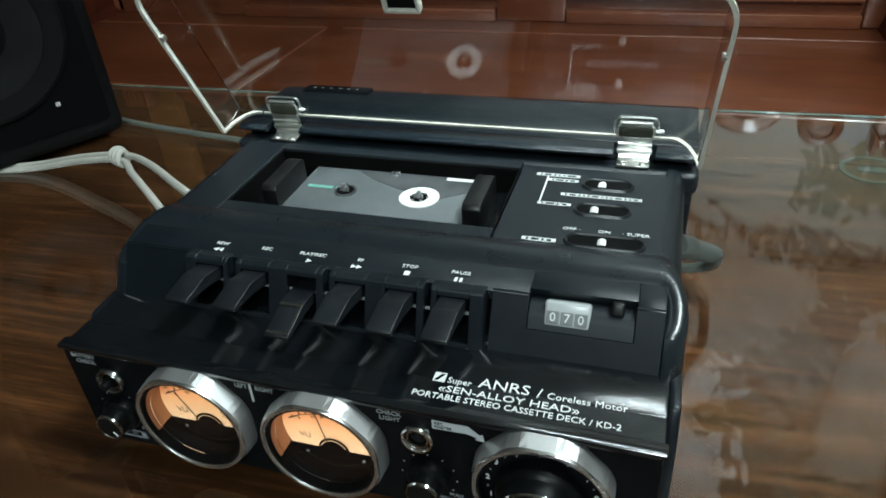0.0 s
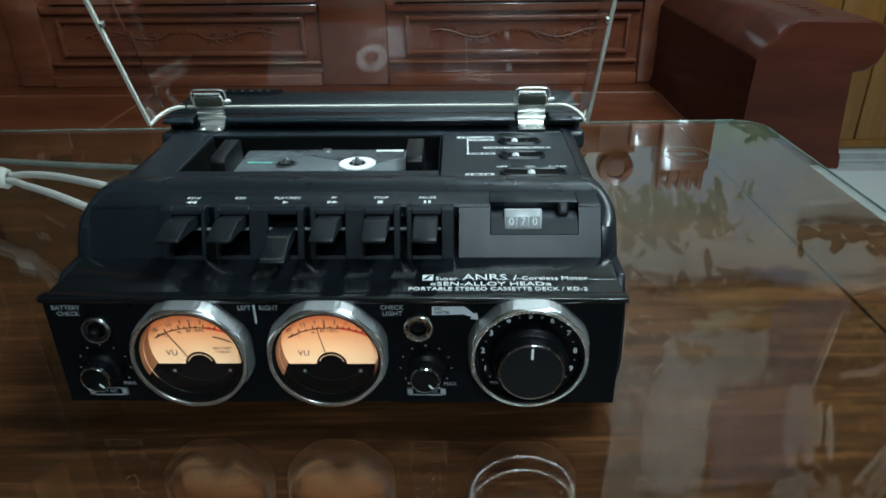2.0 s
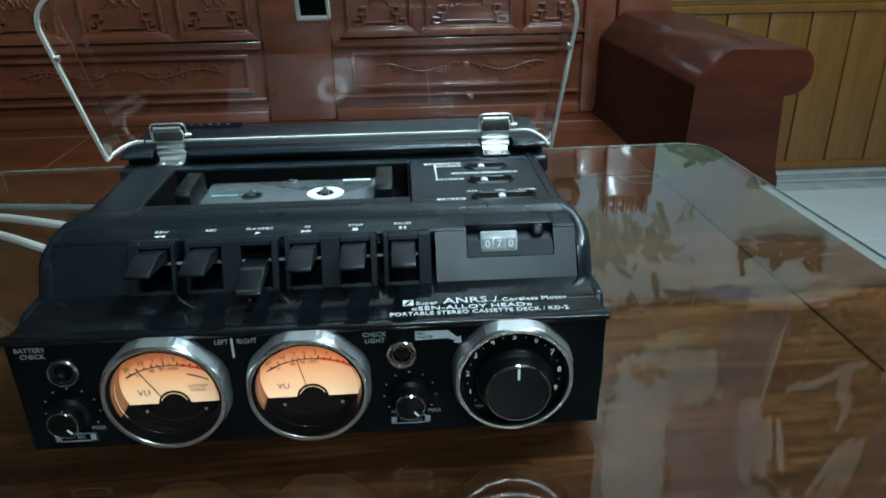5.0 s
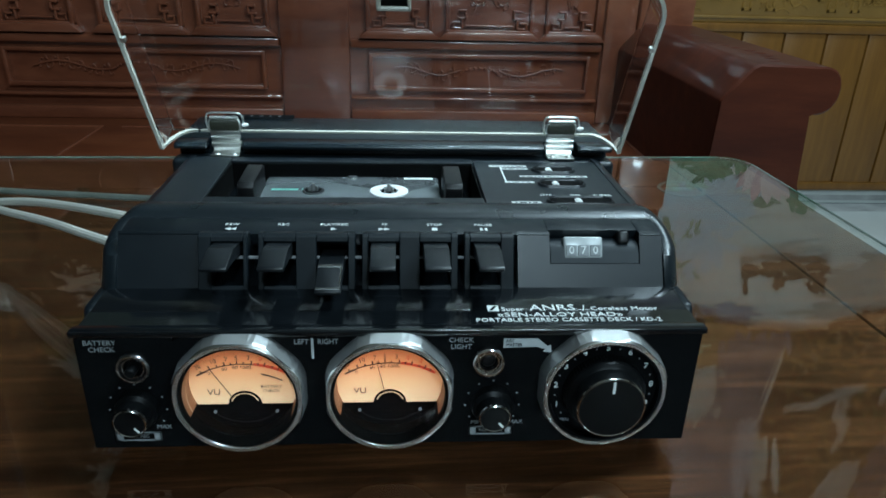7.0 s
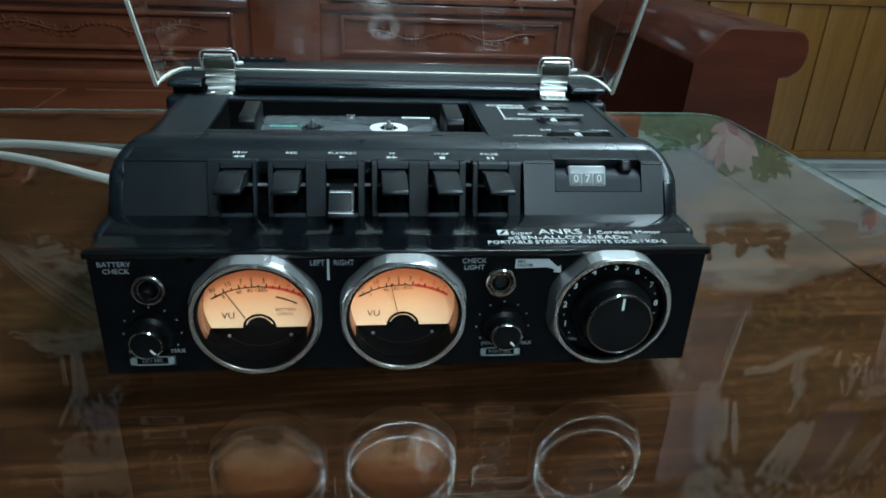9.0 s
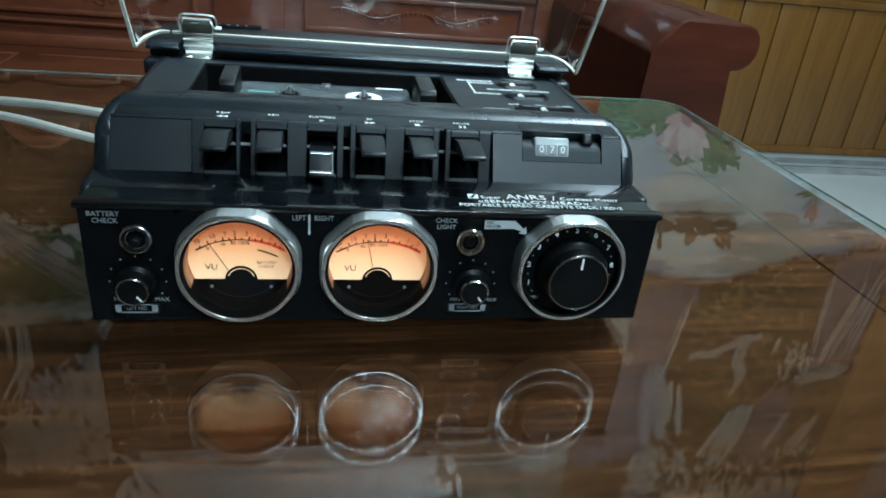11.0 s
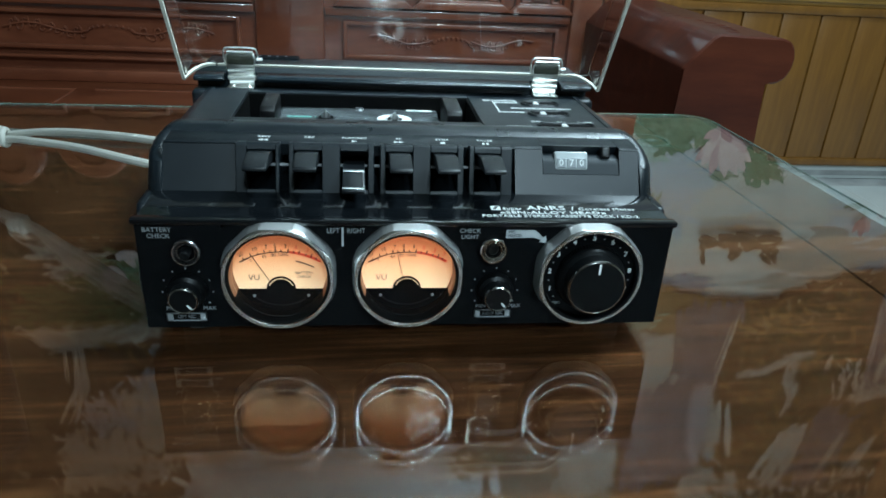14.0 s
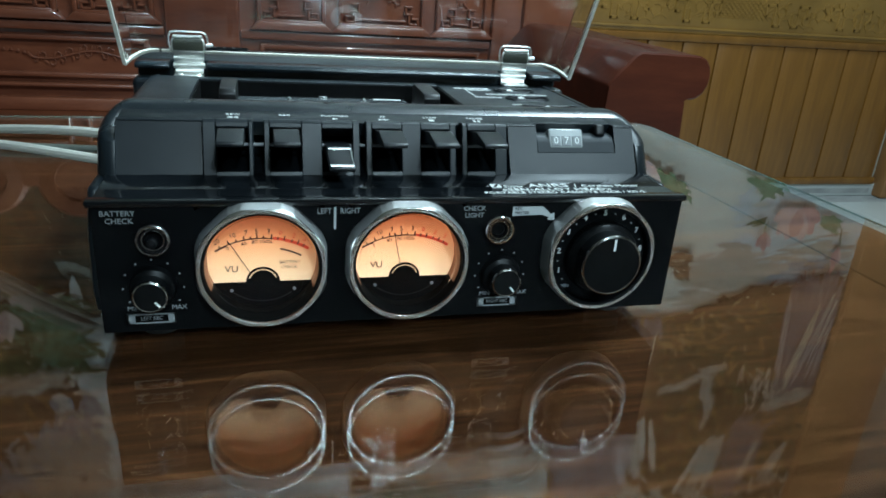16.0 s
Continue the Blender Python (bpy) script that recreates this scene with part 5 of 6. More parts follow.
# window frame whitened in its colour: lamp glare on the clear lens
bm = BM()
rbox(bm, 0.0772, 0.0956, 0.0136, 0.0240, -0.0090, -0.0006, 0.0012, 3, SL)
win = part("counter_window", bm, plain("counter_lens_glare", (0.42, 0.44, 0.44), 0.22, relief=0.0, vary=0.05), deck, "counter window whitened for the glare on its lens")
DRUM = plain("grey_counter_wheel", (0.15, 0.16, 0.165), 0.35, relief=0.0)
for k, ch in enumerate("070"):
    bm = BM()
    rbox(bm, 0.0784 + 0.0056 * k, 0.0833 + 0.0056 * k, 0.0148, 0.0200, -0.0012, -0.0003, 0.0002, 1, SL)
    drum = part("counter_wheel", bm, DRUM, win, "grey figure wheel")
    words("counter_digit", ch, 0.0052, SL @ Matrix.Translation((0.0808 + 0.0056 * k, 0.0174, -0.0002)), WHITE_INK, drum, "CENTER")
bm = BM()
rbox(bm, 0.1030, 0.1084, 0.0205, 0.0268, -0.012, -0.0005, 0.0014, 3, SL)
part("reset_button", bm, GUIDE, deck, "small black reset button")

# six key levers in four housings, with deep slots between them
KX = [-0.0752, -0.0520, -0.0288, -0.0058, 0.0174, 0.0402]
for x0, x1, keys in ((-0.0878, -0.0662, (0,)), (-0.0616, -0.0186, (1, 2)), (-0.0156, 0.0276, (3, 4)), (0.0306, 0.0532, (5,))):
    bm = BM()
    edges = [x0]
    for k in keys:
        edges += [KX[k] - 0.0070, KX[k] + 0.0070]
    edges.append(x1)

    def proud(v):
        """Flush at the foot, standing out towards the top."""
        return 0.0006 + 0.0046 * v / FL

    for a, b in zip(edges[0::2], edges[1::2]):
        if b - a > 0.0005:
            prism(bm, [(-0.0006, -0.017), (-0.0006, proud(0)), (FL - 0.0020, proud(FL - 0.0020)), (FL - 0.0004, proud(FL) - 0.0014), (FL + 0.0012, -0.0005), (FL + 0.0010, -0.017)], "x", a, b, 0.0004, 1, SL)
    for k in keys:
        xa, xb = KX[k] - 0.0071, KX[k] + 0.0071
        prism(bm, [(FL - 0.0044, -0.004), (FL - 0.0044, proud(FL - 0.0044)), (FL - 0.0020, proud(FL - 0.0020)), (FL - 0.0004, proud(FL) - 0.0014), (FL + 0.0012, -0.0005), (FL + 0.0010, -0.004)], "x", xa, xb, 0.0004, 1, SL)
        prism(bm, [(-0.0006, -0.004), (-0.0006, proud(0)), (0.0014, proud(0.0014)), (0.0014, -0.004)], "x", xa, xb, 0.0003, 1, SL)
    part("key_housing", bm, BLACK, deck, smooth=False)
# near-black sheet for the shade behind the keys
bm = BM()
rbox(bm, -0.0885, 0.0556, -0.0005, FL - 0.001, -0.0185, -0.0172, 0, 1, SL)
part("key_recess_shade", bm, DARK, deck)
bm = BM()
tube(bm, [(-0.0860, 0.0450, 0.0776), (-0.03, 0.0450, 0.0776), (0.0528, 0.0450, 0.0776)], 0.0008, 10)
part("pivot_rod", bm, GREY_INK, deck, "thin grey rod behind the keys")
for k, x in enumerate(KX):
    down = k == 2
    bm = BM()
    if down:
        body = [(0.0560, 0.0768), (0.0420, 0.0790), (0.0345, 0.0795), (0.0332, 0.0792), (0.0172, 0.0750), (0.0164, 0.0742), (0.0172, 0.0726), (0.0340, 0.0748), (0.0560, 0.0730)]
    else:
        body = [(0.0560, 0.0812), (0.0450, 0.0848), (0.0345, 0.0872), (0.0330, 0.0872), (0.0186, 0.0853), (0.0176, 0.0845), (0.0180, 0.0830), (0.0330, 0.0822), (0.0420, 0.0796), (0.0560, 0.0772)]
    prism(bm, body, "x", x - 0.0056, x + 0.0054, 0.0005)
    lever = part("key_lever", bm, KEY, deck, "pressed black key lever" if down else "raised black key lever")
    # highlights on the glossy key edges, built as bright metal strips
    if down:
        fm = Matrix.Translation((x - 0.0001, 0.0332, 0.0794)) @ Matrix.Rotation(math.atan2(0.0042, 0.0160), 4, "X")
        for x0, x1, y0, y1 in ((-0.0053, 0.0053, -0.0166, -0.0150), (0.0043, 0.0053, -0.0150, -0.0018), (-0.0053, 0.0053, -0.0018, 0.0)):
            bm = BM()
            rbox(bm, x0, x1, y0, y1, -0.0003, 0.0003, 0.0002, 1, fm)
            part("key_glint_strip", bm, KEY_GLINT, lever, "bright strip for the highlight on the key edge")

# writing on the label strip: word and sign above each key
strip_m = Matrix.Translation((0, 0.0580, 0.08835)) @ Matrix.Rotation(radians(5.4), 4, "X")
for x, text, sign in zip(KX, ("REW", "REC", "PLAY/REC", "FF", "STOP", "PAUSE"), ("<<", "", ">", ">>", "#", "=")):
    words("lettering", text, 0.0030, strip_m @ Matrix.Translation((x, -0.0005, 0.0002)), WHITE_INK, strip, "CENTER")
    bm = BM()
    y0 = -0.0050
    m = strip_m @ Matrix.Translation((x, y0, 0.0002))
    if sign in ("<<", ">", ">>"):
        d = -1 if sign[0] == "<" else 1
        for q in range(len(sign)):
            o = (q - (len(sign) - 1) / 2) * 0.0026
            prism(bm, [(o - d * 0.0013, -0.0013), (o + d * 0.0013, 0.0), (o - d * 0.0013, 0.0013)], "z", 0, 0.0002, m=m)
    elif sign == "#":
        rbox(bm, -0.0013, 0.0013, -0.0013, 0.0013, 0, 0.0002, m=m)
    elif sign == "=":
        for o in (-0.0011, 0.0011):
            rbox(bm, o - 0.0006, o + 0.0006, -0.0013, 0.0013, 0, 0.0002, m=m)
    if sign:
        part("key_sign", bm, WHITE_INK, strip, smooth=False)
    else:
        bm.free()

# lettering on the ledge
led = Matrix.Translation((0, 0, 0.0657))
bm = BM()
rbox(bm, 0.0390, 0.0438, 0.0158, 0.0206, 0.0655, 0.0658)
logo = part("logo_square", bm, WHITE_INK, deck, "small white square mark")
bm = BM()
prism(bm, [(0.0396, 0.0163), (0.0410, 0.0163), (0.0432, 0.0198), (0.0418, 0.0198)], "z", 0.0657, 0.0660)
part("logo_stroke", bm, PANEL, logo, smooth=False)
words("lettering", "Super", 0.0042, led @ Matrix.Translation((0.0448, 0.0172, 0)), WHITE_INK, deck)
words("lettering", "ANRS", 0.0072, led @ Matrix.Translation((0.0572, 0.0184, 0)), WHITE_INK, deck, squeeze=1.12)
words("lettering", "/", 0.0070, led @ Matrix.Translation((0.0800, 0.0180, 0)), WHITE_INK, deck)
words("lettering", "Coreless Motor", 0.0046, led @ Matrix.Translation((0.0838, 0.0176, 0)), WHITE_INK, deck)
words("lettering", "\u00abSEN-ALLOY HEAD\u00bb", 0.0047, led @ Matrix.Translation((0.0425, 0.0124, 0)), WHITE_INK, deck, squeeze=1.28, depth=0.00016)
words("lettering", "PORTABLE STEREO CASSETTE DECK / KD-2", 0.0042, led @ Matrix.Translation((0.0330, 0.0080, 0)), WHITE_INK, deck, squeeze=0.98)


# ---- front panel: meters, dial, jacks, knobs ----
def bezel(name, x, z, r, parent, label=""):
    """A chromed ring: eight flats on the outside of its rear flange, a smooth rounded rim in front."""
    m = front(x, z, 0)
    seg = 64
    outer = ((0.0, 1.025, 0.995), (0.0074, 0.998, 0.958), (0.0086, 0.985, 0.952))
    lip = ((0.0086, 0.985, 0.952), (0.0093, 0.968, 0.955), (0.00970, 0.952, 1.2), (0.00972, 0.941, 1.2), (0.00973, 0.925, 1.2), (0.00972, 0.909, 1.2), (0.00970, 0.898, 1.2), (0.0093, 0.888, 1.2), (0.0080, 0.880, 1.2))
    whole = None
    for which, nm, mat, words_ in ((lip, name, SATIN, label), (outer, "flange", BRUSHED, "brushed faceted flange")):
        bm = BM()
        rings = []
        for hgt, ro, flat in which:
            ring = []
            for i in range(seg):
                a = 2 * math.pi * i / seg
                d = (a + math.pi / 8) % (math.pi / 4) - math.pi / 8
                rr = r * min(ro, flat / math.cos(d))
                ring.append(bm.verts.new(m @ Vector((rr * math.cos(a), rr * math.sin(a), hgt))))
            rings.append(ring)
        for p, q in zip(rings, rings[1:]):
            for i in range(seg):
                bm.faces.new((p[i], p[(i + 1) % seg], q[(i + 1) % seg], q[i]))
        ob = part(nm, bm, mat, whole or parent, words_, smooth=mat is SATIN)
        whole = whole or ob
    return whole


def arc_bar(bm, m, r, a0, a1, w, h0, n=14):
    vs = []
    for i in range(n + 1):
        a = radians(a0 + (a1 - a0) * i / n)
        vs.append([bm.verts.new(m @ Vector(((r + s) * math.cos(a), (r + s) * math.sin(a), h0))) for s in (-w / 2, w / 2)])
    for p, q in zip(vs, vs[1:]):
        bm.faces.new((p[0], p[1], q[1], q[0]))


MZ = 0.0395
for mx, needle_a, has_batt in ((-0.0635, 120, True), (-0.0028, 102, False)):
    meter = part("meter", (lambda b: (lathe(b, [(0.0237, -0.0060), (0.0237, 0.0090), (0.0230, 0.0090), (0.0224, 0.0010), (0.0224, -0.0060)], front(mx, MZ), 56, True), b)[1])(BM()), DARK, deck, "round meter with a lit amber dial")
    bezel("bezel", mx, MZ, 0.0268, meter, "chromed ring with flats")
    m = front(mx, MZ, 0.0030)
    # dial disc, upper part lit, lower part black
    bm = BM()
    base = -0.0105
    R = 0.0226
    a0 = math.asin(base / R)
    vs = [bm.verts.new(m @ Vector((R * math.cos(a), R * math.sin(a), 0))) for a in [a0 + (math.pi - 2 * a0) * i / 48 for i in range(49)]]
    bm.faces.new(vs)
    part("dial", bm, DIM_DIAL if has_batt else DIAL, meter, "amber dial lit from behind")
    bm = BM()
    vs = [bm.verts.new(m @ Vector((R * math.cos(a), R * math.sin(a), 0.0004))) for a in [a0 - (math.pi + 2 * a0) * i / 32 for i in range(33)]]
    bm.faces.new(vs)
    arc_bar(bm, m @ Matrix.Translation((0, base, 0)), 0.0035, 0, 180, 0.0070, 0.0006, 20)
    part("dial_mask", bm, PANEL, meter, "black lower dial mask")
    # wall strip whose tan colour carries the bulb's reddish glow
    bm = BM()
    wall_m = front(mx, MZ)
    rows = [[bm.verts.new(wall_m @ Vector((rw * math.cos(a), rw * math.sin(a), hw))) for a in [radians(-26 + 232 * i / 40) for i in range(41)]] for rw, hw in ((0.0222, -0.0029), (0.0224, 0.0030), (0.0226, 0.0070))]
    for p, q in zip(rows, rows[1:]):
        for i in range(40):
            bm.faces.new((p[i], p[i + 1], q[i + 1], q[i]))
    part("dial_wall", bm, DIAL_WALL, meter, "dial wall coloured tan for the warm glow on it")
    # bulb light on the hub's edge, made as an arc that glows itself
    bm = BM()
    arc_bar(bm, m @ Matrix.Translation((0, base, 0)), 0.0058, 20, 160, 0.0004, 0.0009, 16)
    part("hub_edge_glow", bm, DIM_DIAL, meter, "lit edge round the hub")
    # reflection along the mask's lower step, drawn as a thin arc
    bm = BM()
    arc_bar(bm, m, 0.0192, 228, 312, 0.0002, 0.0008, 24)
    part("mask_step_glint", bm, RIM, meter, "thin glossy arc for the glint on the mask")
    bm = BM()
    for sx in (-1, 1):
        lathe(bm, [(0, 0.0009), (0.0007, 0.0008), (0.0007, 0.0004)], m @ Matrix.Translation((sx * 0.0128, base - 0.0035, 0)), 10)
    part("dial_screw", bm, GREY_INK, meter)
    # scale: arc, ticks, red zone, figures
    pivot = m @ Matrix.Translation((0, base - 0.004, 0.0003))
    sm = m @ Matrix.Translation((0, base - 0.0170, 0.0003))
    bm = BM()
    arc_bar(bm, sm, 0.0364, 113, 121, 0.0008, 0)
    arc_bar(bm, sm, 0.0366, 83, 113, 0.0005, 0)
    for k, a in enumerate((117, 111, 106, 101, 97, 93, 89, 84, 80, 76, 71, 67, 63)):
        t_ = Matrix.Rotation(radians(a), 4, "Z")
        rbox(bm, 0.0366, 0.0384 if k % 2 else 0.0377, -0.00028, 0.00028, 0, 0.0001, m=sm @ t_)
    part("scale", bm, DARK_INK, meter, smooth=False)
    bm = BM()
    arc_bar(bm, sm, 0.0368, 59, 83, 0.0013, 0.00002)
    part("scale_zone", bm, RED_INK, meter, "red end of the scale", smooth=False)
    for a, text in ((117, "20"), (107, "10"), (99, "7"), (93, "5"), (86, "3"), (79, "0"), (71, "2"), (64, "3")):
        mm = sm @ Matrix.Rotation(radians(a - 90), 4, "Z") @ Matrix.Translation((0, 0.0396, 0))
        words("scale_figure", text, 0.0029, mm, RED_INK if a < 80 else DARK_INK, meter, "CENTER", 0.00003)
    for a, text in ((113, "0"), (102, "40"), (90, "80 100%"),):
        mm = sm @ Matrix.Rotation(radians(a - 90), 4, "Z") @ Matrix.Translation((0, 0.0350, 0))
        words("scale_figure", text, 0.0024, mm, DARK_INK, meter, "CENTER", 0.00003)
    words("dial_lettering", "VU", 0.0042, m @ Matrix.Translation((-0.0125, -0.0045, 0.0003)), DARK_INK, meter, "CENTER", 0.00003)
    if has_batt:
        words("dial_lettering", "BATTERY\n CHECK", 0.0021, m @ Matrix.Translation((0.0068, -0.0030, 0.0003)), DARK_INK, meter, "LEFT", 0.00003)
        bm = BM()
        arc_bar(bm, sm, 0.0326, 61, 77, 0.0007, 0)
        part("scale", bm, DARK_INK, meter, smooth=False)
    bm = BM()
    rbox(bm, 0.0095, 0.0258, -0.00014, 0.00014, 0.0012, 0.0015, m=pivot @ Matrix.Rotation(radians(needle_a), 4, "Z"))
    part("needle", bm, DARK_INK, meter, "thin brown needle")
    bm = BM()
    lathe(bm, [(0, 0.0002), (0.0213, 0.0002), (0.0213, 0.0009), (0.0160, 0.00108), (0.0080, 0.00120), (0, 0.00124)], front(mx, MZ, -0.0048), 48)
    g = part("meter_glass", bm, METER_GLASS, meter, "clear slightly domed glass")
    g.visible_shadow = False

# recording level dial
DX, DZ = 0.0862, 0.0400
dial = bezel("level_dial_bezel", DX, DZ, 0.0268, deck, "chromed ring round the level dial")
bm = BM()
lathe(bm, [(0.0, 0.0058), (0.0226, 0.0058), (0.0229, 0.0090), (0.0237, 0.0090), (0.0237, 0.0)], front(DX, DZ), 56)
part("dial_plate", bm, PANEL, dial)
bm = BM()
prof = [(0.0, 0.0190), (0.0132, 0.0190), (0.0139, 0.0184), (0.0142, 0.0165), (0.0145, 0.0125), (0.0160, 0.0112), (0.0166, 0.0100), (0.0167, 0.0058)]
lathe(bm, prof, front(DX, DZ), 64)
knob = part("level_knob", bm, KNOB, deck, "stepped black knob")
bm = BM()
for i in range(72):
    a = 2 * math.pi * i / 72
    rbox(bm, 0.0164, 0.0171, -0.0003, 0.0003, 0.0062, 0.0098, 0, 1, front(DX, DZ) @ Matrix.Rotation(a, 4, "Z"))
part("knurling", bm, KNOB, knob)
bm = BM()
lathe(bm, [(0.0131, 0.0189), (0.0134, 0.0193), (0.0139, 0.0190), (0.0141, 0.0182)], front(DX, DZ), 64)
part("knob_ring", bm, CHROME, knob, "thin bright ring")
bm = BM()
rbox(bm, -0.0005, 0.0005, 0.0072, 0.0126, 0.0189, 0.0193, m=front(DX, DZ))
part("index_line", bm, WHITE_INK, knob, smooth=False)
pm = front(DX, DZ) @ Matrix.Translation((0, 0, 0.0059))
for k in range(11):
    a = radians(228 - 276 * k / 10 - 0)
    r = 0.0203
    if 1 <= k <= 9:
        words("dial_figure", str(k), 0.0038, pm @ Matrix.Translation((r * math.cos(a), r * math.sin(a), 0)), WHITE_INK, dial, "CENTER")
    if k < 10:
        a2 = radians(228 - 27.6 * (k + 0.5))
        bm = BM()
        lathe(bm, [(0, 0.0002), (0.00034, 0.0002), (0.00034, 0)], pm @ Matrix.Translation((r * math.cos(a2), r * math.sin(a2), 0)), 8)
        part("dial_dot", bm, GREY_INK, dial)
words("dial_figure", "MIN", 0.0022, pm @ Matrix.Translation((-0.0150, -0.0150, 0)), GREY_INK, dial, "CENTER")

# jacks
for jx, jz, shine, look_ in ((-0.1048, 0.0510, plain("dull_dark_metal", (0.36, 0.36, 0.37), 0.22, metal=1.0, relief=0.0, vary=0.1), "dull round button collar with a black stub"), (0.0378, 0.0522, CHROME, "chromed round lamp collar")):
    bm = BM()
    lathe(bm, [(0.0062, 0.0), (0.0068, 0.0008), (0.0068, 0.0036), (0.0064, 0.0043), (0.0062, 0.0046), (0.0055, 0.0046), (0.0051, 0.0040), (0.0050, 0.0020), (0.0050, -0.004)], front(jx, jz), 40)
    jack = part("push_button", bm, shine, deck, look_)
    bm = BM()
    lathe(bm, [(0.0048, -0.003), (0.0047, 0.0030), (0.0044, 0.0035), (0.0039, 0.0034), (0.0037, 0.0026), (0.0036, -0.003)], front(jx, jz), 32)
    part("inner_ring", bm, shine, jack)
    bm = BM()
    if shine is CHROME:
        lathe(bm, [(0.0, 0.0022), (0.0022, 0.0024), (0.0031, 0.0016), (0.0035, -0.003)], front(jx, jz), 30)
    else:
        lathe(bm, [(0.0, 0.0078), (0.0016, 0.0078), (0.0021, 0.0073), (0.0022, -0.003)], front(jx, jz), 30)
    part("button_core", bm, KNOB, jack, "black centre")

# small level knobs
for kx, kz in ((-0.1064, 0.0303), (0.0406, 0.0303)):
    bm = BM()
    lathe(bm, [(0.0, 0.0120), (0.0060, 0.0120), (0.0066, 0.0114), (0.0068, 0.0085), (0.0069, 0.0060), (0.0086, 0.0048), (0.0090, 0.0030), (0.0090, 0.0)], front(kx, kz), 40)
    k2 = part("small_knob", bm, KNOB, deck, "small stepped black knob")
    bm = BM()
    lathe(bm, [(0.0058, 0.0119), (0.0061, 0.0123), (0.0066, 0.0119), (0.0068, 0.0110)], front(kx, kz), 40)
    part("knob_ring", bm, CHROME, k2, "thin bright ring")
    bm = BM()
    rbox(bm, -0.0004, 0.0004, 0.0026, 0.0054, 0.0119, 0.0122, m=front(kx, kz) @ Matrix.Rotation(radians(-140), 4, "Z"))
    part("index_line", bm, WHITE_INK, k2, smooth=False)
    for k in range(9):
        a = radians(215 - 250 * k / 8)
        bm = BM()
        lathe(bm, [(0, 0.0002), (0.0004, 0.0002), (0.0004, 0)], front(kx, kz, -0.0011) @ Matrix.Translation((0.0116 * math.cos(a), 0.0116 * math.sin(a), 0)), 8)
        part("scale_dot", bm, GREY_INK, panel)

FP = lambda x, z: front(x, z, -0.0011)
words("lettering", "BATTERY\n  CHECK", 0.0031, FP(-0.1236, 0.0598), GREY_INK, panel)
words("lettering", "CHECK\n LIGHT", 0.0031, FP(0.0212, 0.0600), GREY_INK, panel)
words("lettering", "LEFT", 0.0034, FP(-0.0412, 0.0613), GREY_INK, panel, squeeze=0.85)
words("lettering", "RIGHT", 0.0034, FP(-0.0318, 0.0613), GREY_INK, panel, squeeze=0.85)
bm = BM()
rbox(bm, -0.0343, -0.0334, -0.0014, -0.0010, 0.0535, 0.0630)
part("divider_mark", bm, PALE_INK, panel, smooth=False)
bm = BM()
prism(bm, [(0.0438, 0.0622), (0.0578, 0.0622), (0.0622, 0.0584), (0.0634, 0.0592), (0.0640, 0.0556), (0.0604, 0.0560), (0.0612, 0.0572), (0.0574, 0.0584), (0.0438, 0.0580)], "y", -0.0014, -0.0010)
arrow = part("arrow_mark", bm, PALE_INK, panel, "pale arrow mark", smooth=False)
words("lettering", "REC\nMASTER", 0.0019, front(0.0447, 0.0603, -0.0015), PANEL, arrow)
for bx, bz, text in ((-0.1176, 0.0136, "LEFT REC"), (0.0312, 0.0141, "RIGHT REC")):
    bm = BM()
    w, hh = 0.0188, 0.0044
    for a, b, c, d in ((0, w, 0, 0.0005), (0, w, hh - 0.0005, hh), (0, 0.0006, 0, hh), (w - 0.0006, w, 0, hh), (0, 0.003, 0, hh), (w - 0.003, w, 0, hh)):
        rbox(bm, bx + a, bx + b, -0.0014, -0.0010, bz + c, bz + d)
    part("box_mark", bm, GREY_INK, panel, smooth=False)
    words("lettering", text, 0.0024, FP(bx + w / 2, bz + hh / 2), GREY_INK, panel, "CENTER", squeeze=0.85)
for x, text in ((-0.1020, "MAX"), (0.0466, "MAX"), (-0.1190, "MIN"), (0.0300, "MIN")):
    words("lettering", text, 0.0028, FP(x + 0.0018, 0.0205), GREY_INK, panel)

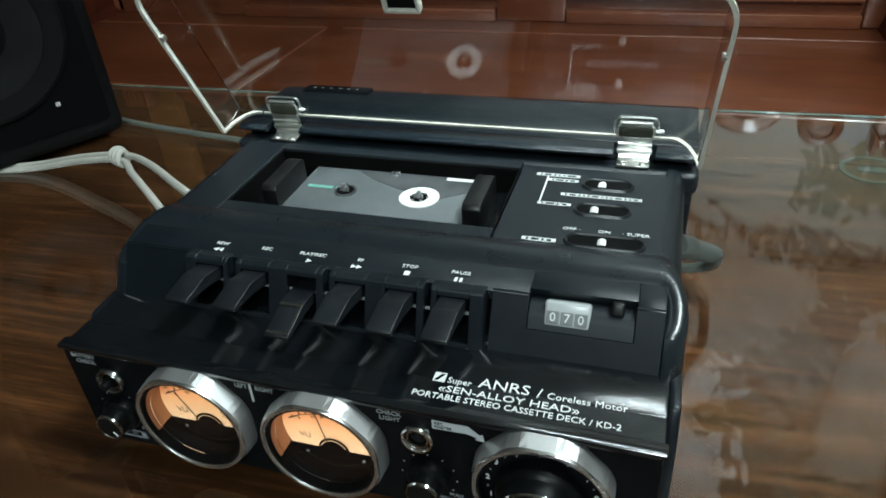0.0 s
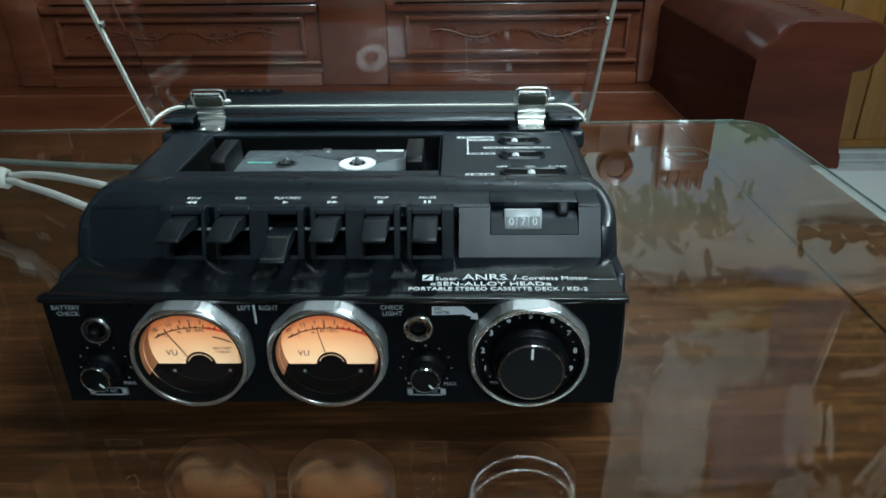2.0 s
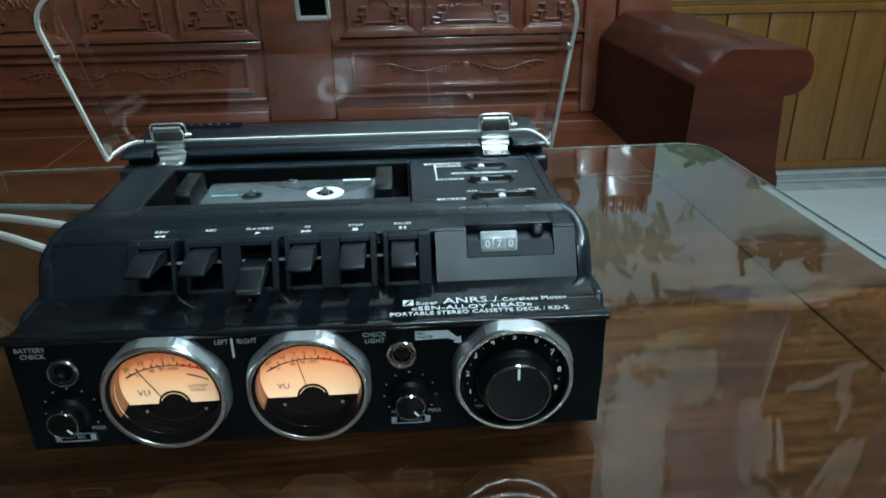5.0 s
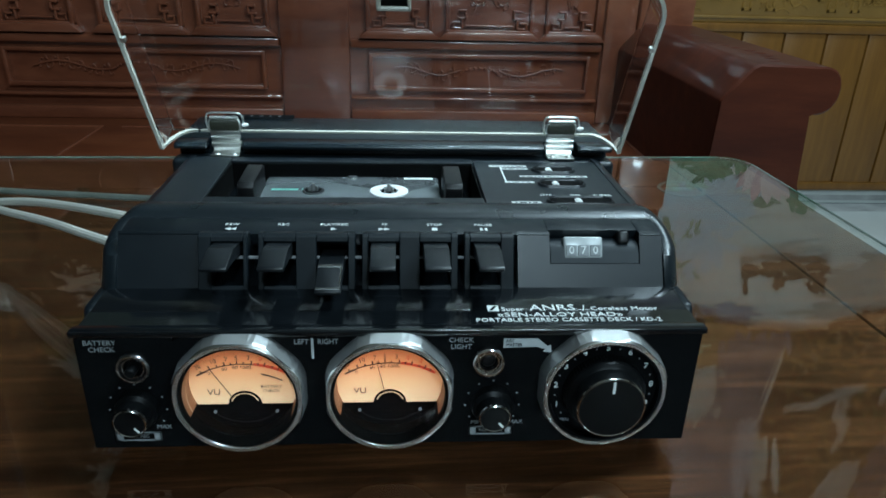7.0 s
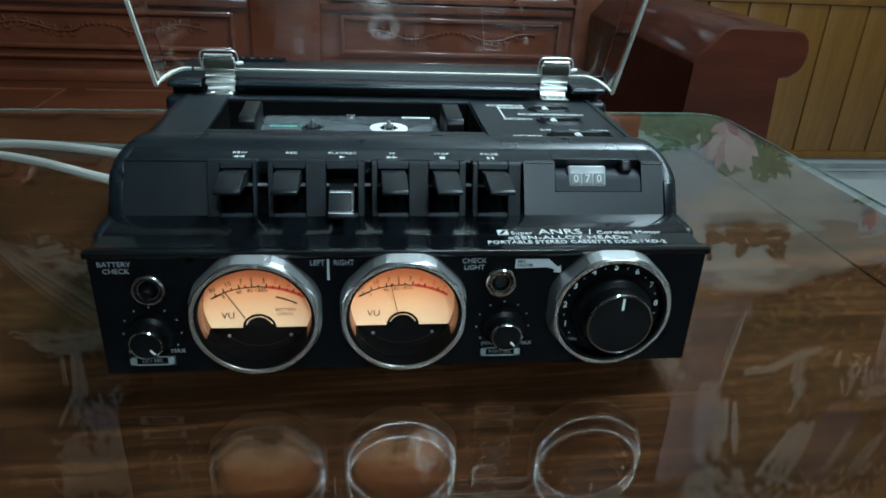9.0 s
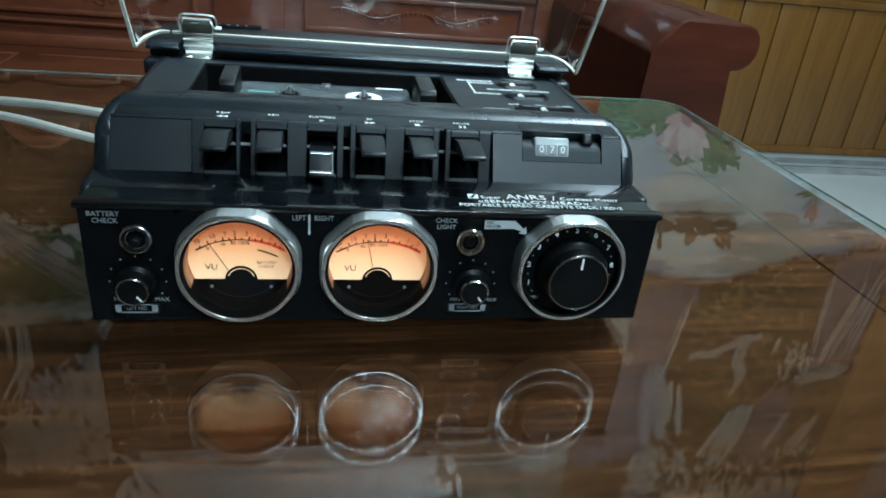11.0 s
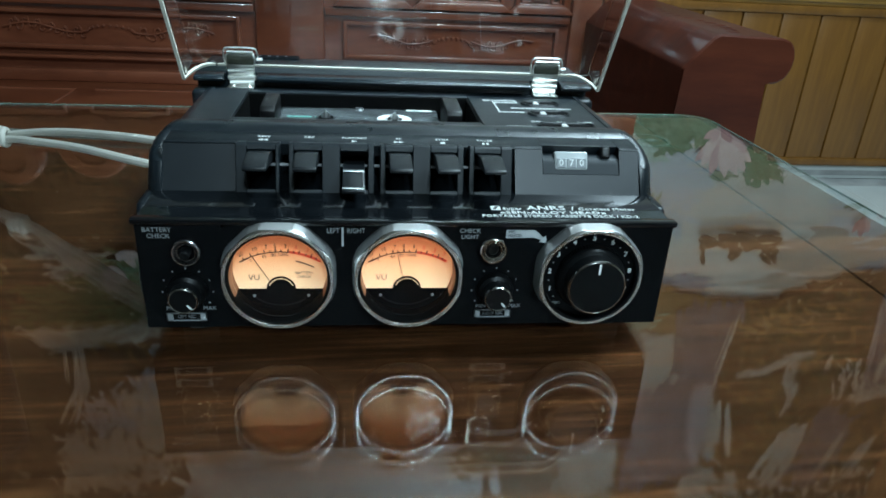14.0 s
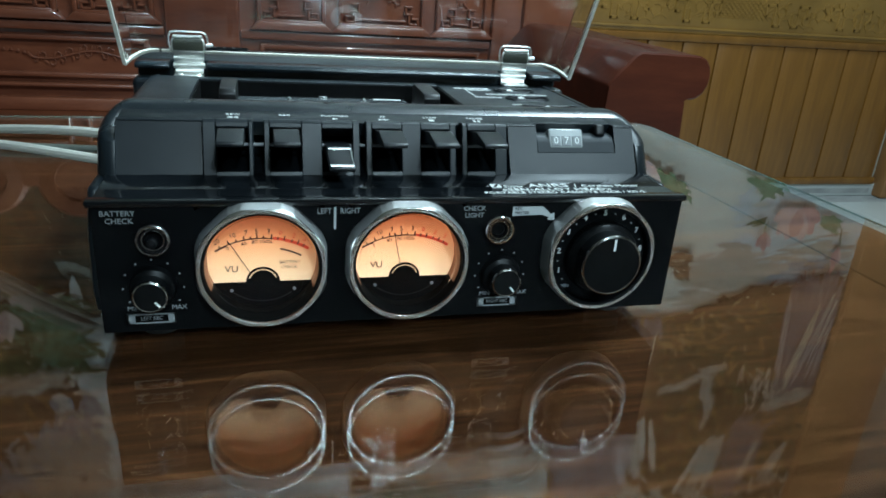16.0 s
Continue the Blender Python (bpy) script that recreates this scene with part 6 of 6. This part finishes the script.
# ---- switches on the top plate ----
for sx0, sx1, sy, knob_x in ((0.0784, 0.1050, 0.1470, 0.0890), (0.0778, 0.1054, 0.1215, 0.0880), (0.0774, 0.1136, 0.0938, 0.0945)):
    bm = BM()
    rr = 0.0064
    mid = (sx0 + sx1) / 2
    half = (sx1 - sx0) / 2 - rr
    for r0, z0, r1, z1 in ((rr, 0.0873, rr - 0.0008, 0.0886), (rr - 0.0008, 0.0886, rr - 0.0014, 0.0885), (rr - 0.0014, 0.0885, rr - 0.0018, 0.0878)):
        a_ring, b_ring = [], []
        for i in range(40):
            a = 2 * math.pi * i / 40
            ox = mid + (half if math.cos(a) > 0 else -half)
            a_ring.append(bm.verts.new((ox + r0 * math.cos(a), sy + r0 * math.sin(a), z0)))
            b_ring.append(bm.verts.new((ox + r1 * math.cos(a), sy + r1 * math.sin(a), z1)))
        for i in range(40):
            bm.faces.new((a_ring[i], a_ring[(i + 1) % 40], b_ring[(i + 1) % 40], b_ring[i]))
    sw = part("slide_switch", bm, KEY, deck, "oval slot with a small bright lever")
    # flat near-black face for the shade inside the slot
    bm = BM()
    vs = []
    for i in range(40):
        a = 2 * math.pi * i / 40
        ox = mid + (half if math.cos(a) > 0 else -half)
        vs.append(bm.verts.new((ox + (rr - 0.0016) * math.cos(a), sy + (rr - 0.0016) * math.sin(a), 0.08782)))
    bm.faces.new(vs)
    part("slot", bm, DARK, sw)
    bm = BM()
    prism(bm, [(knob_x - 0.0022, 0.0876), (knob_x + 0.0022, 0.0876), (knob_x + 0.0007, 0.0887), (knob_x - 0.0007, 0.0887)], "y", sy - 0.0028, sy + 0.0022, 0.0004)
    part("switch_lever", bm, HUB, sw, "small white lever")
TOP = 0.0875
for x0, x1, y0, y1 in ((0.0545, 0.0770, 0.1528, 0.1556), (0.0612, 0.0770, 0.1478, 0.1504), (0.0605, 0.0613, 0.1245, 0.1530), (0.0600, 0.0765, 0.1232, 0.1258), (0.0700, 0.1092, 0.1335, 0.1362), (0.0590, 0.0745, 0.0900, 0.0930)):
    bm = BM()
    if x1 - x0 < 0.001:
        rbox(bm, x0, x1, y0, y1, TOP - 0.0002, TOP + 0.0001)
    else:
        for a, b, c, d in ((x0, x1, y0, y0 + 0.0004), (x0, x1, y1 - 0.0004, y1), (x0, x0 + 0.002, y0, y1), (x1 - 0.002, x1, y0, y1)):
            rbox(bm, a, b, c, d, TOP - 0.0002, TOP + 0.0001)
        n = int((x1 - x0 - 0.006) / 0.0022)
        for k in range(n):
            if (k * 7) % 5 != 2:
                xx = x0 + 0.003 + k * (x1 - x0 - 0.006) / n
                rbox(bm, xx, xx + 0.0013, y0 + 0.0009, y1 - 0.0009, TOP - 0.0002, TOP + 0.0001)
    part("printed_mark", bm, WHITE_INK, switch_plate, "white framed unreadable caption", smooth=False)
for x, text in ((0.0800, "OFF \u00b7"), (0.0946, "ON"), (0.1085, "\u00b7 SUPER")):
    words("lettering", text, 0.0032, up(x, 0.1030, TOP), WHITE_INK, switch_plate, "CENTER", squeeze=1.15)

# ---- cassette tape ----
tape = thing("cassette_tape", "grey clear-windowed cassette tape lying in the well", "cassette", up(-0.0258, 0.1325, 0.0712))
tz = 0.0078
bm = BM()
rbox(bm, -0.0505, 0.0505, -0.0300, 0.0330, 0.0, tz - 0.0004, 0.0012)
shell = part("shell", bm, CASSETTE, tape)
bm = BM()
prism(bm, [(-0.031, 0.0300), (0.0480, 0.0300), (0.0480, 0.0120), (0.0300, -0.0010), (0.0050, 0.0080), (-0.0100, 0.0150)], "z", tz - 0.0005, tz - 0.0002)
part("window", bm, CASSETTE_DARK, tape, "smoked see-through tape window", smooth=False)
bm = BM()
rbox(bm, -0.0450, -0.0300, 0.0010, 0.0036, tz - 0.0005, tz - 0.0001)
rbox(bm, -0.0280, -0.0240, 0.0010, 0.0036, tz - 0.0005, tz - 0.0001)
part("print", bm, TEAL, tape, "faint teal print", smooth=False)
bm = BM()
rbox(bm, 0.0300, 0.0470, 0.0215, 0.0245, tz - 0.0005, tz - 0.0001)
rbox(bm, 0.0330, 0.0480, 0.0260, 0.0275, tz - 0.0005, tz - 0.0001)
part("print", bm, WHITE_INK, tape, "small white print", smooth=False)
for hx, big in ((-0.0213, False), (0.0213, True)):
    bm = BM()
    r1 = 0.0108 if big else 0.0062
    lathe(bm, [(0.0048, tz + 0.0001), (r1, tz + 0.0002), (r1, tz - 0.0005)], up(hx, 0, 0), 40)
    hub = part("hub", bm, HUB if big else CASSETTE_DARK, tape, "white hub ring" if big else "dark hub ring", smooth=False)
    # flat near-black disc for the shade inside the hub
    bm = BM()
    lathe(bm, [(0.0, tz + 0.0003), (0.0049, tz + 0.0003)], up(hx, 0, 0), 28)
    part("hub_hole", bm, DARK, hub, smooth=False)
    bm = BM()
    lathe(bm, [(0.0, tz + 0.0045), (0.0010, tz + 0.0040), (0.0019, tz + 0.0003)], up(hx, 0, 0), 16)
    for k in range(3):
        rbox(bm, 0.0012, 0.0030, -0.0004, 0.0004, tz + 0.0002, tz + 0.0028, 0, 1, up(hx, 0, 0) @ Matrix.Rotation(radians(120 * k + 90), 4, "Z"))
    if big:
        for k in range(6):
            rbox(bm, 0.0040, 0.0052, -0.0006, 0.0006, tz + 0.0002, tz + 0.0008, 0, 1, up(hx, 0, 0) @ Matrix.Rotation(radians(60 * k), 4, "Z"))
    part("spindle", bm, SILVER, hub, "bright drive spindle")
for sx, sy in ((-0.046, -0.026), (0.046, -0.026), (-0.046, 0.029), (0.046, 0.029), (0.0, 0.0215)):
    bm = BM()
    lathe(bm, [(0.0, tz + 0.0003), (0.0013, tz + 0.0002), (0.0015, tz - 0.0003)], up(sx, sy, 0), 14)
    part("screw", bm, SILVER, tape)

# ---- hinged clear lid, standing open ----
LEAN = radians(23.0)
hinge_m = Matrix.Translation((0, 0.1810, 0.1007)) @ Matrix.Rotation(LEAN, 4, "X")
# local: x across, z up along the pane, -y towards the viewer
lid = None
LH, LD, RC = 0.1100, 0.0205, 0.022
XL0, XL1, XR0, XR1 = -0.1370, -0.1425, 0.1345, 0.1378


def lid_part(name, bm, mat, label="", smooth=True):
    bmesh.ops.transform(bm, matrix=hinge_m, verts=bm.verts)
    return part(name, bm, mat, lid or deck, label, smooth)


corner_r = [(XR1 - RC + RC * math.cos(a), LH - RC + RC * math.sin(a)) for a in [radians(90 * k / 10) for k in range(11)]]
corner_l = [(XL1 + RC - RC * math.sin(a), LH - RC + RC * math.cos(a)) for a in [radians(90 * k / 10) for k in range(11)]]
bm = BM()
prism(bm, [(XL0 + 0.0020, 0.0), (XR0 - 0.0020, 0.0)] + [(x - 0.0020, z - 0.0015) for x, z in corner_r] + [(x + 0.0020, z - 0.0015) for x, z in corner_l], "y", -0.0010, 0.0010)
lid = lid_part("clear_lid", bm, ACRYLIC, "clear acrylic dust lid standing open", False)
lid.visible_shadow = False
around = [(XR0, 0.0019)] + [(XR0 + (XR1 - XR0) * q / 4, (LH - RC) * q / 4) for q in (1, 2, 3)] + corner_r + corner_l + [(XL0 + (XL1 - XL0) * q / 4, (LH - RC) * q / 4) for q in (3, 2, 1)] + [(XL0, 0.0019)]


def bar(bm, pts, w, h_):
    """A bar of square section along points."""
    prev = None
    n = len(pts)
    for i, p in enumerate(pts):
        t_ = (Vector(pts[min(i + 1, n - 1)]) - Vector(pts[max(i - 1, 0)])).normalized()
        side = t_.cross(Vector((0, 1, 0))).normalized()
        top = side.cross(t_)
        ring = [bm.verts.new(Vector(p) + side * a * w / 2 + top * c * h_ / 2) for a, c in ((-1, -1), (1, -1), (1, 1), (-1, 1))]
        if prev:
            for q in range(4):
                bm.faces.new((prev[q], ring[q], ring[(q + 1) % 4], prev[(q + 1) % 4]))
        else:
            bm.faces.new(ring)
        prev = ring
    bm.faces.new(prev[::-1])


# the wall that runs round the pane, from one lower corner over the top to the other
bm = BM()
prev = None
for i, (x, z) in enumerate(around):
    (xa, za), (xb, zb) = around[max(i - 1, 0)], around[min(i + 1, len(around) - 1)]
    d = Vector((xb - xa, 0, zb - za)).normalized()
    nx, nz = d.z * 0.0018, -d.x * 0.0018
    ring = [bm.verts.new(p) for p in ((x, 0.0010, z), (x, -LD + 0.0012, z), (x - nx, -LD + 0.0012, z - nz), (x - nx, 0.0010, z - nz))]
    if prev:
        for q in range(4):
            bm.faces.new((prev[q], ring[q], ring[(q + 1) % 4], prev[(q + 1) % 4]))
    else:
        bm.faces.new(ring)
    prev = ring
bm.faces.new(prev[::-1])
c = lid_part("lid_wall", bm, ACRYLIC, "clear bent side wall of the lid", False)
c.visible_shadow = False
bm = BM()
bar(bm, [(x, -LD, z) for x, z in around], 0.0019, 0.0021)
lid_part("rim_edge", bm, EDGE, "pale strip for the light in the acrylic edge", False)
bm = BM()
bar(bm, [(-0.119, -0.0004, -0.0002), (0.0, -0.0004, -0.0002), (0.118, -0.0004, -0.0002)], 0.0014, 0.0018)
lid_part("bottom_edge", bm, EDGE, "pale strip for the light in the acrylic edge", False)
for s, x0, x1 in ((-1, XL0, XL1), (1, XR0, XR1)):
    # curl from the corner back to the straight lower edge
    bm = BM()
    pts3 = [(x0 - s * 0.0165 * (k / 12) ** 1.25, -LD * (1 - k / 12) ** 1.9 - 0.0004, 0.0019 - 0.0021 * k / 12) for k in range(13)]
    bar(bm, pts3, 0.0016, 0.0018)
    lid_part("ear", bm, EDGE, "curled bright lower corner", False)
    bm = BM()
    xt = x0 + (x1 - x0) * 0.42
    rbox(bm, xt - 0.0013, xt + 0.0013, -LD - 0.0018, -LD + 0.0015, 0.0712, 0.0740, 0.0005)
    lid_part("stop_pin", bm, STEEL, "tiny bright pin")
bm = BM()
for a, b_, c, d in ((-0.0105, 0.0070, 0.0918, 0.0940), (-0.0105, 0.0070, 0.1038, 0.1054), (-0.0105, -0.0082, 0.0918, 0.1054), (0.0052, 0.0070, 0.0918, 0.1054)):
    rbox(bm, a, b_, -LD - 0.0016, -LD + 0.0030, c, d, 0.0005, 1)
latch = lid_part("latch_frame", bm, EDGE, "pale latch frame")
bm = BM()
rbox(bm, -0.0084, 0.0054, -LD, -LD + 0.0026, 0.0938, 0.1040)
lid_part("latch_catch", bm, DARK, "black latch catch")

# sprung metal hinge clips: a screwed foot, a rolled barrel, a stepped leaf, a padded jaw and a wire bail
for s in (-1, 1):
    x0 = -0.1040 if s < 0 else 0.1018
    hinge = None

    def hp(name, bm, mat, label=""):
        bmesh.ops.translate(bm, vec=(x0, 0.0, 0.0), verts=bm.verts)
        return part(name, bm, mat, hinge or deck, label)
    bm = BM()
    rbox(bm, -0.0085, 0.0085, 0.1705, 0.1800, 0.0862, 0.0878, 0.0005)
    hinge = hp("hinge", bm, STEEL, "bright nickel hinge clip holding the lid")
    bm = BM()
    prism(bm, [(0.1770, 0.0878), (0.1790, 0.0885), (0.1800, 0.0910), (0.1812, 0.0910), (0.1815, 0.0878)], "x", -0.0080, 0.0080, 0.0003)
    hp("foot_bend", bm, STEEL)
    bm = BM()
    lathe(bm, [(0, -0.0092), (0.0014, -0.0092), (0.0019, -0.0087), (0.0019, 0.0087), (0.0014, 0.0092), (0, 0.0092)], Matrix.Translation((0, 0.1805, 0.0920)) @ Matrix.Rotation(radians(90), 4, "Y"), 20)
    hp("barrel", bm, STEEL, "rolled bright barrel")
    bm = BM()
    prism(bm, [(0.1800, 0.0932), (0.1786, 0.0950), (0.1782, 0.0963), (0.1792, 0.0972), (0.1780, 0.0984), (0.1778, 0.1006), (0.1795, 0.1006), (0.1812, 0.0972), (0.1816, 0.0934)], "x", -0.0086, 0.0086, 0.0003)
    hp("leaf", bm, STEEL, "stepped bright leaf")
    bm = BM()
    prism(bm, [(-0.0088, 0.1004), (0.0088, 0.1004), (0.0096, 0.1028), (0.0096, 0.1066), (0.0086, 0.1086), (-0.0086, 0.1086), (-0.0096, 0.1066), (-0.0096, 0.1028)], "y", 0.1782, 0.1792, 0.0003)
    jaw = hp("jaw", bm, STEEL, "spring jaw over the lid edge")
    bm = BM()
    lathe(bm, [(0, -0.0084), (0.0009, -0.0084), (0.0013, -0.0080), (0.0013, 0.0080), (0.0009, 0.0084), (0, 0.0084)], Matrix.Translation((0, 0.1784, 0.1092)) @ Matrix.Rotation(radians(90), 4, "Y"), 16)
    hp("jaw_lip", bm, STEEL, "rolled bright lip")
    bm = BM()
    prism(bm, [(-0.0082, 0.1010), (0.0082, 0.1010), (0.0088, 0.1030), (0.0086, 0.1066), (0.0076, 0.1080), (-0.0076, 0.1080), (-0.0086, 0.1066), (-0.0088, 0.1030)], "y", 0.1776, 0.1783, 0.0003)
    hp("jaw_pad", bm, FELT, "dark olive pad")
    bm = BM()
    tube(bm, [(-0.0100, 0.1800, 0.1010), (-0.0108, 0.1800, 0.1060), (-0.0106, 0.1798, 0.1098), (-0.0088, 0.1796, 0.1117), (-0.0040, 0.1796, 0.1121), (0.0040, 0.1796, 0.1121), (0.0088, 0.1796, 0.1117), (0.0106, 0.1798, 0.1098), (0.0112, 0.1800, 0.1060)], 0.0006, 8)
    hp("wire_bail", bm, STEEL, "bent bright wire bail")
    bm = BM()
    lathe(bm, [(0, -0.0022), (0.0010, -0.0018), (0.0013, 0.0), (0.0010, 0.0018), (0, 0.0022)], Matrix.Translation((0.0120, 0.1798, 0.1046)) @ Matrix.Rotation(radians(80), 4, "Y"), 14)
    hp("bail_end", bm, HUB, "small white wire end")
    for dx in (-0.0050, 0.0050):
        bm = BM()
        lathe(bm, [(0.0, 0.0011), (0.0018, 0.0008), (0.0024, 0.0)], up(dx, 0.1735, 0.0877), 18)
        rbox(bm, dx - 0.0014, dx + 0.0014, 0.1733, 0.1737, 0.0884, 0.0889)
        hp("screw", bm, STEEL, "small slotted screw head")

# plug on the side of the deck
plug = thing("side_plug", "ribbed grey plug pushed into the side socket", "plug", up(0.129, 0.150, 0.0545))
way = Vector((0.034, 0.046, -0.034)).normalized()
pm = way.to_track_quat("Z", "Y").to_matrix().to_4x4()
bm = BM()
prof = [(0.0, -0.002), (0.0066, -0.002), (0.0066, 0.012)]
for k in range(7):
    prof += [(0.0064 - 0.0002 * k, 0.0125 + 0.0042 * k), (0.0052 - 0.0002 * k, 0.0146 + 0.0042 * k)]
prof += [(0.0040, 0.045), (0.0, 0.045)]
lathe(bm, prof, pm, 28)
part("body", bm, PLUG, plug, "ribbed grey sleeve", smooth=False)
bm = BM()
e0 = way * 0.043
tube(bm, [tuple(e0), tuple(e0 + Vector((0.002, 0.007, -0.009))), (0.020, 0.050, -0.0440), (0.002, 0.056, -0.0508), (-0.030, 0.070, -0.0513), (-0.06, 0.11, -0.0513)], 0.0031)
part("lead", bm, CABLE_GREY, plug, "thin dark lead")
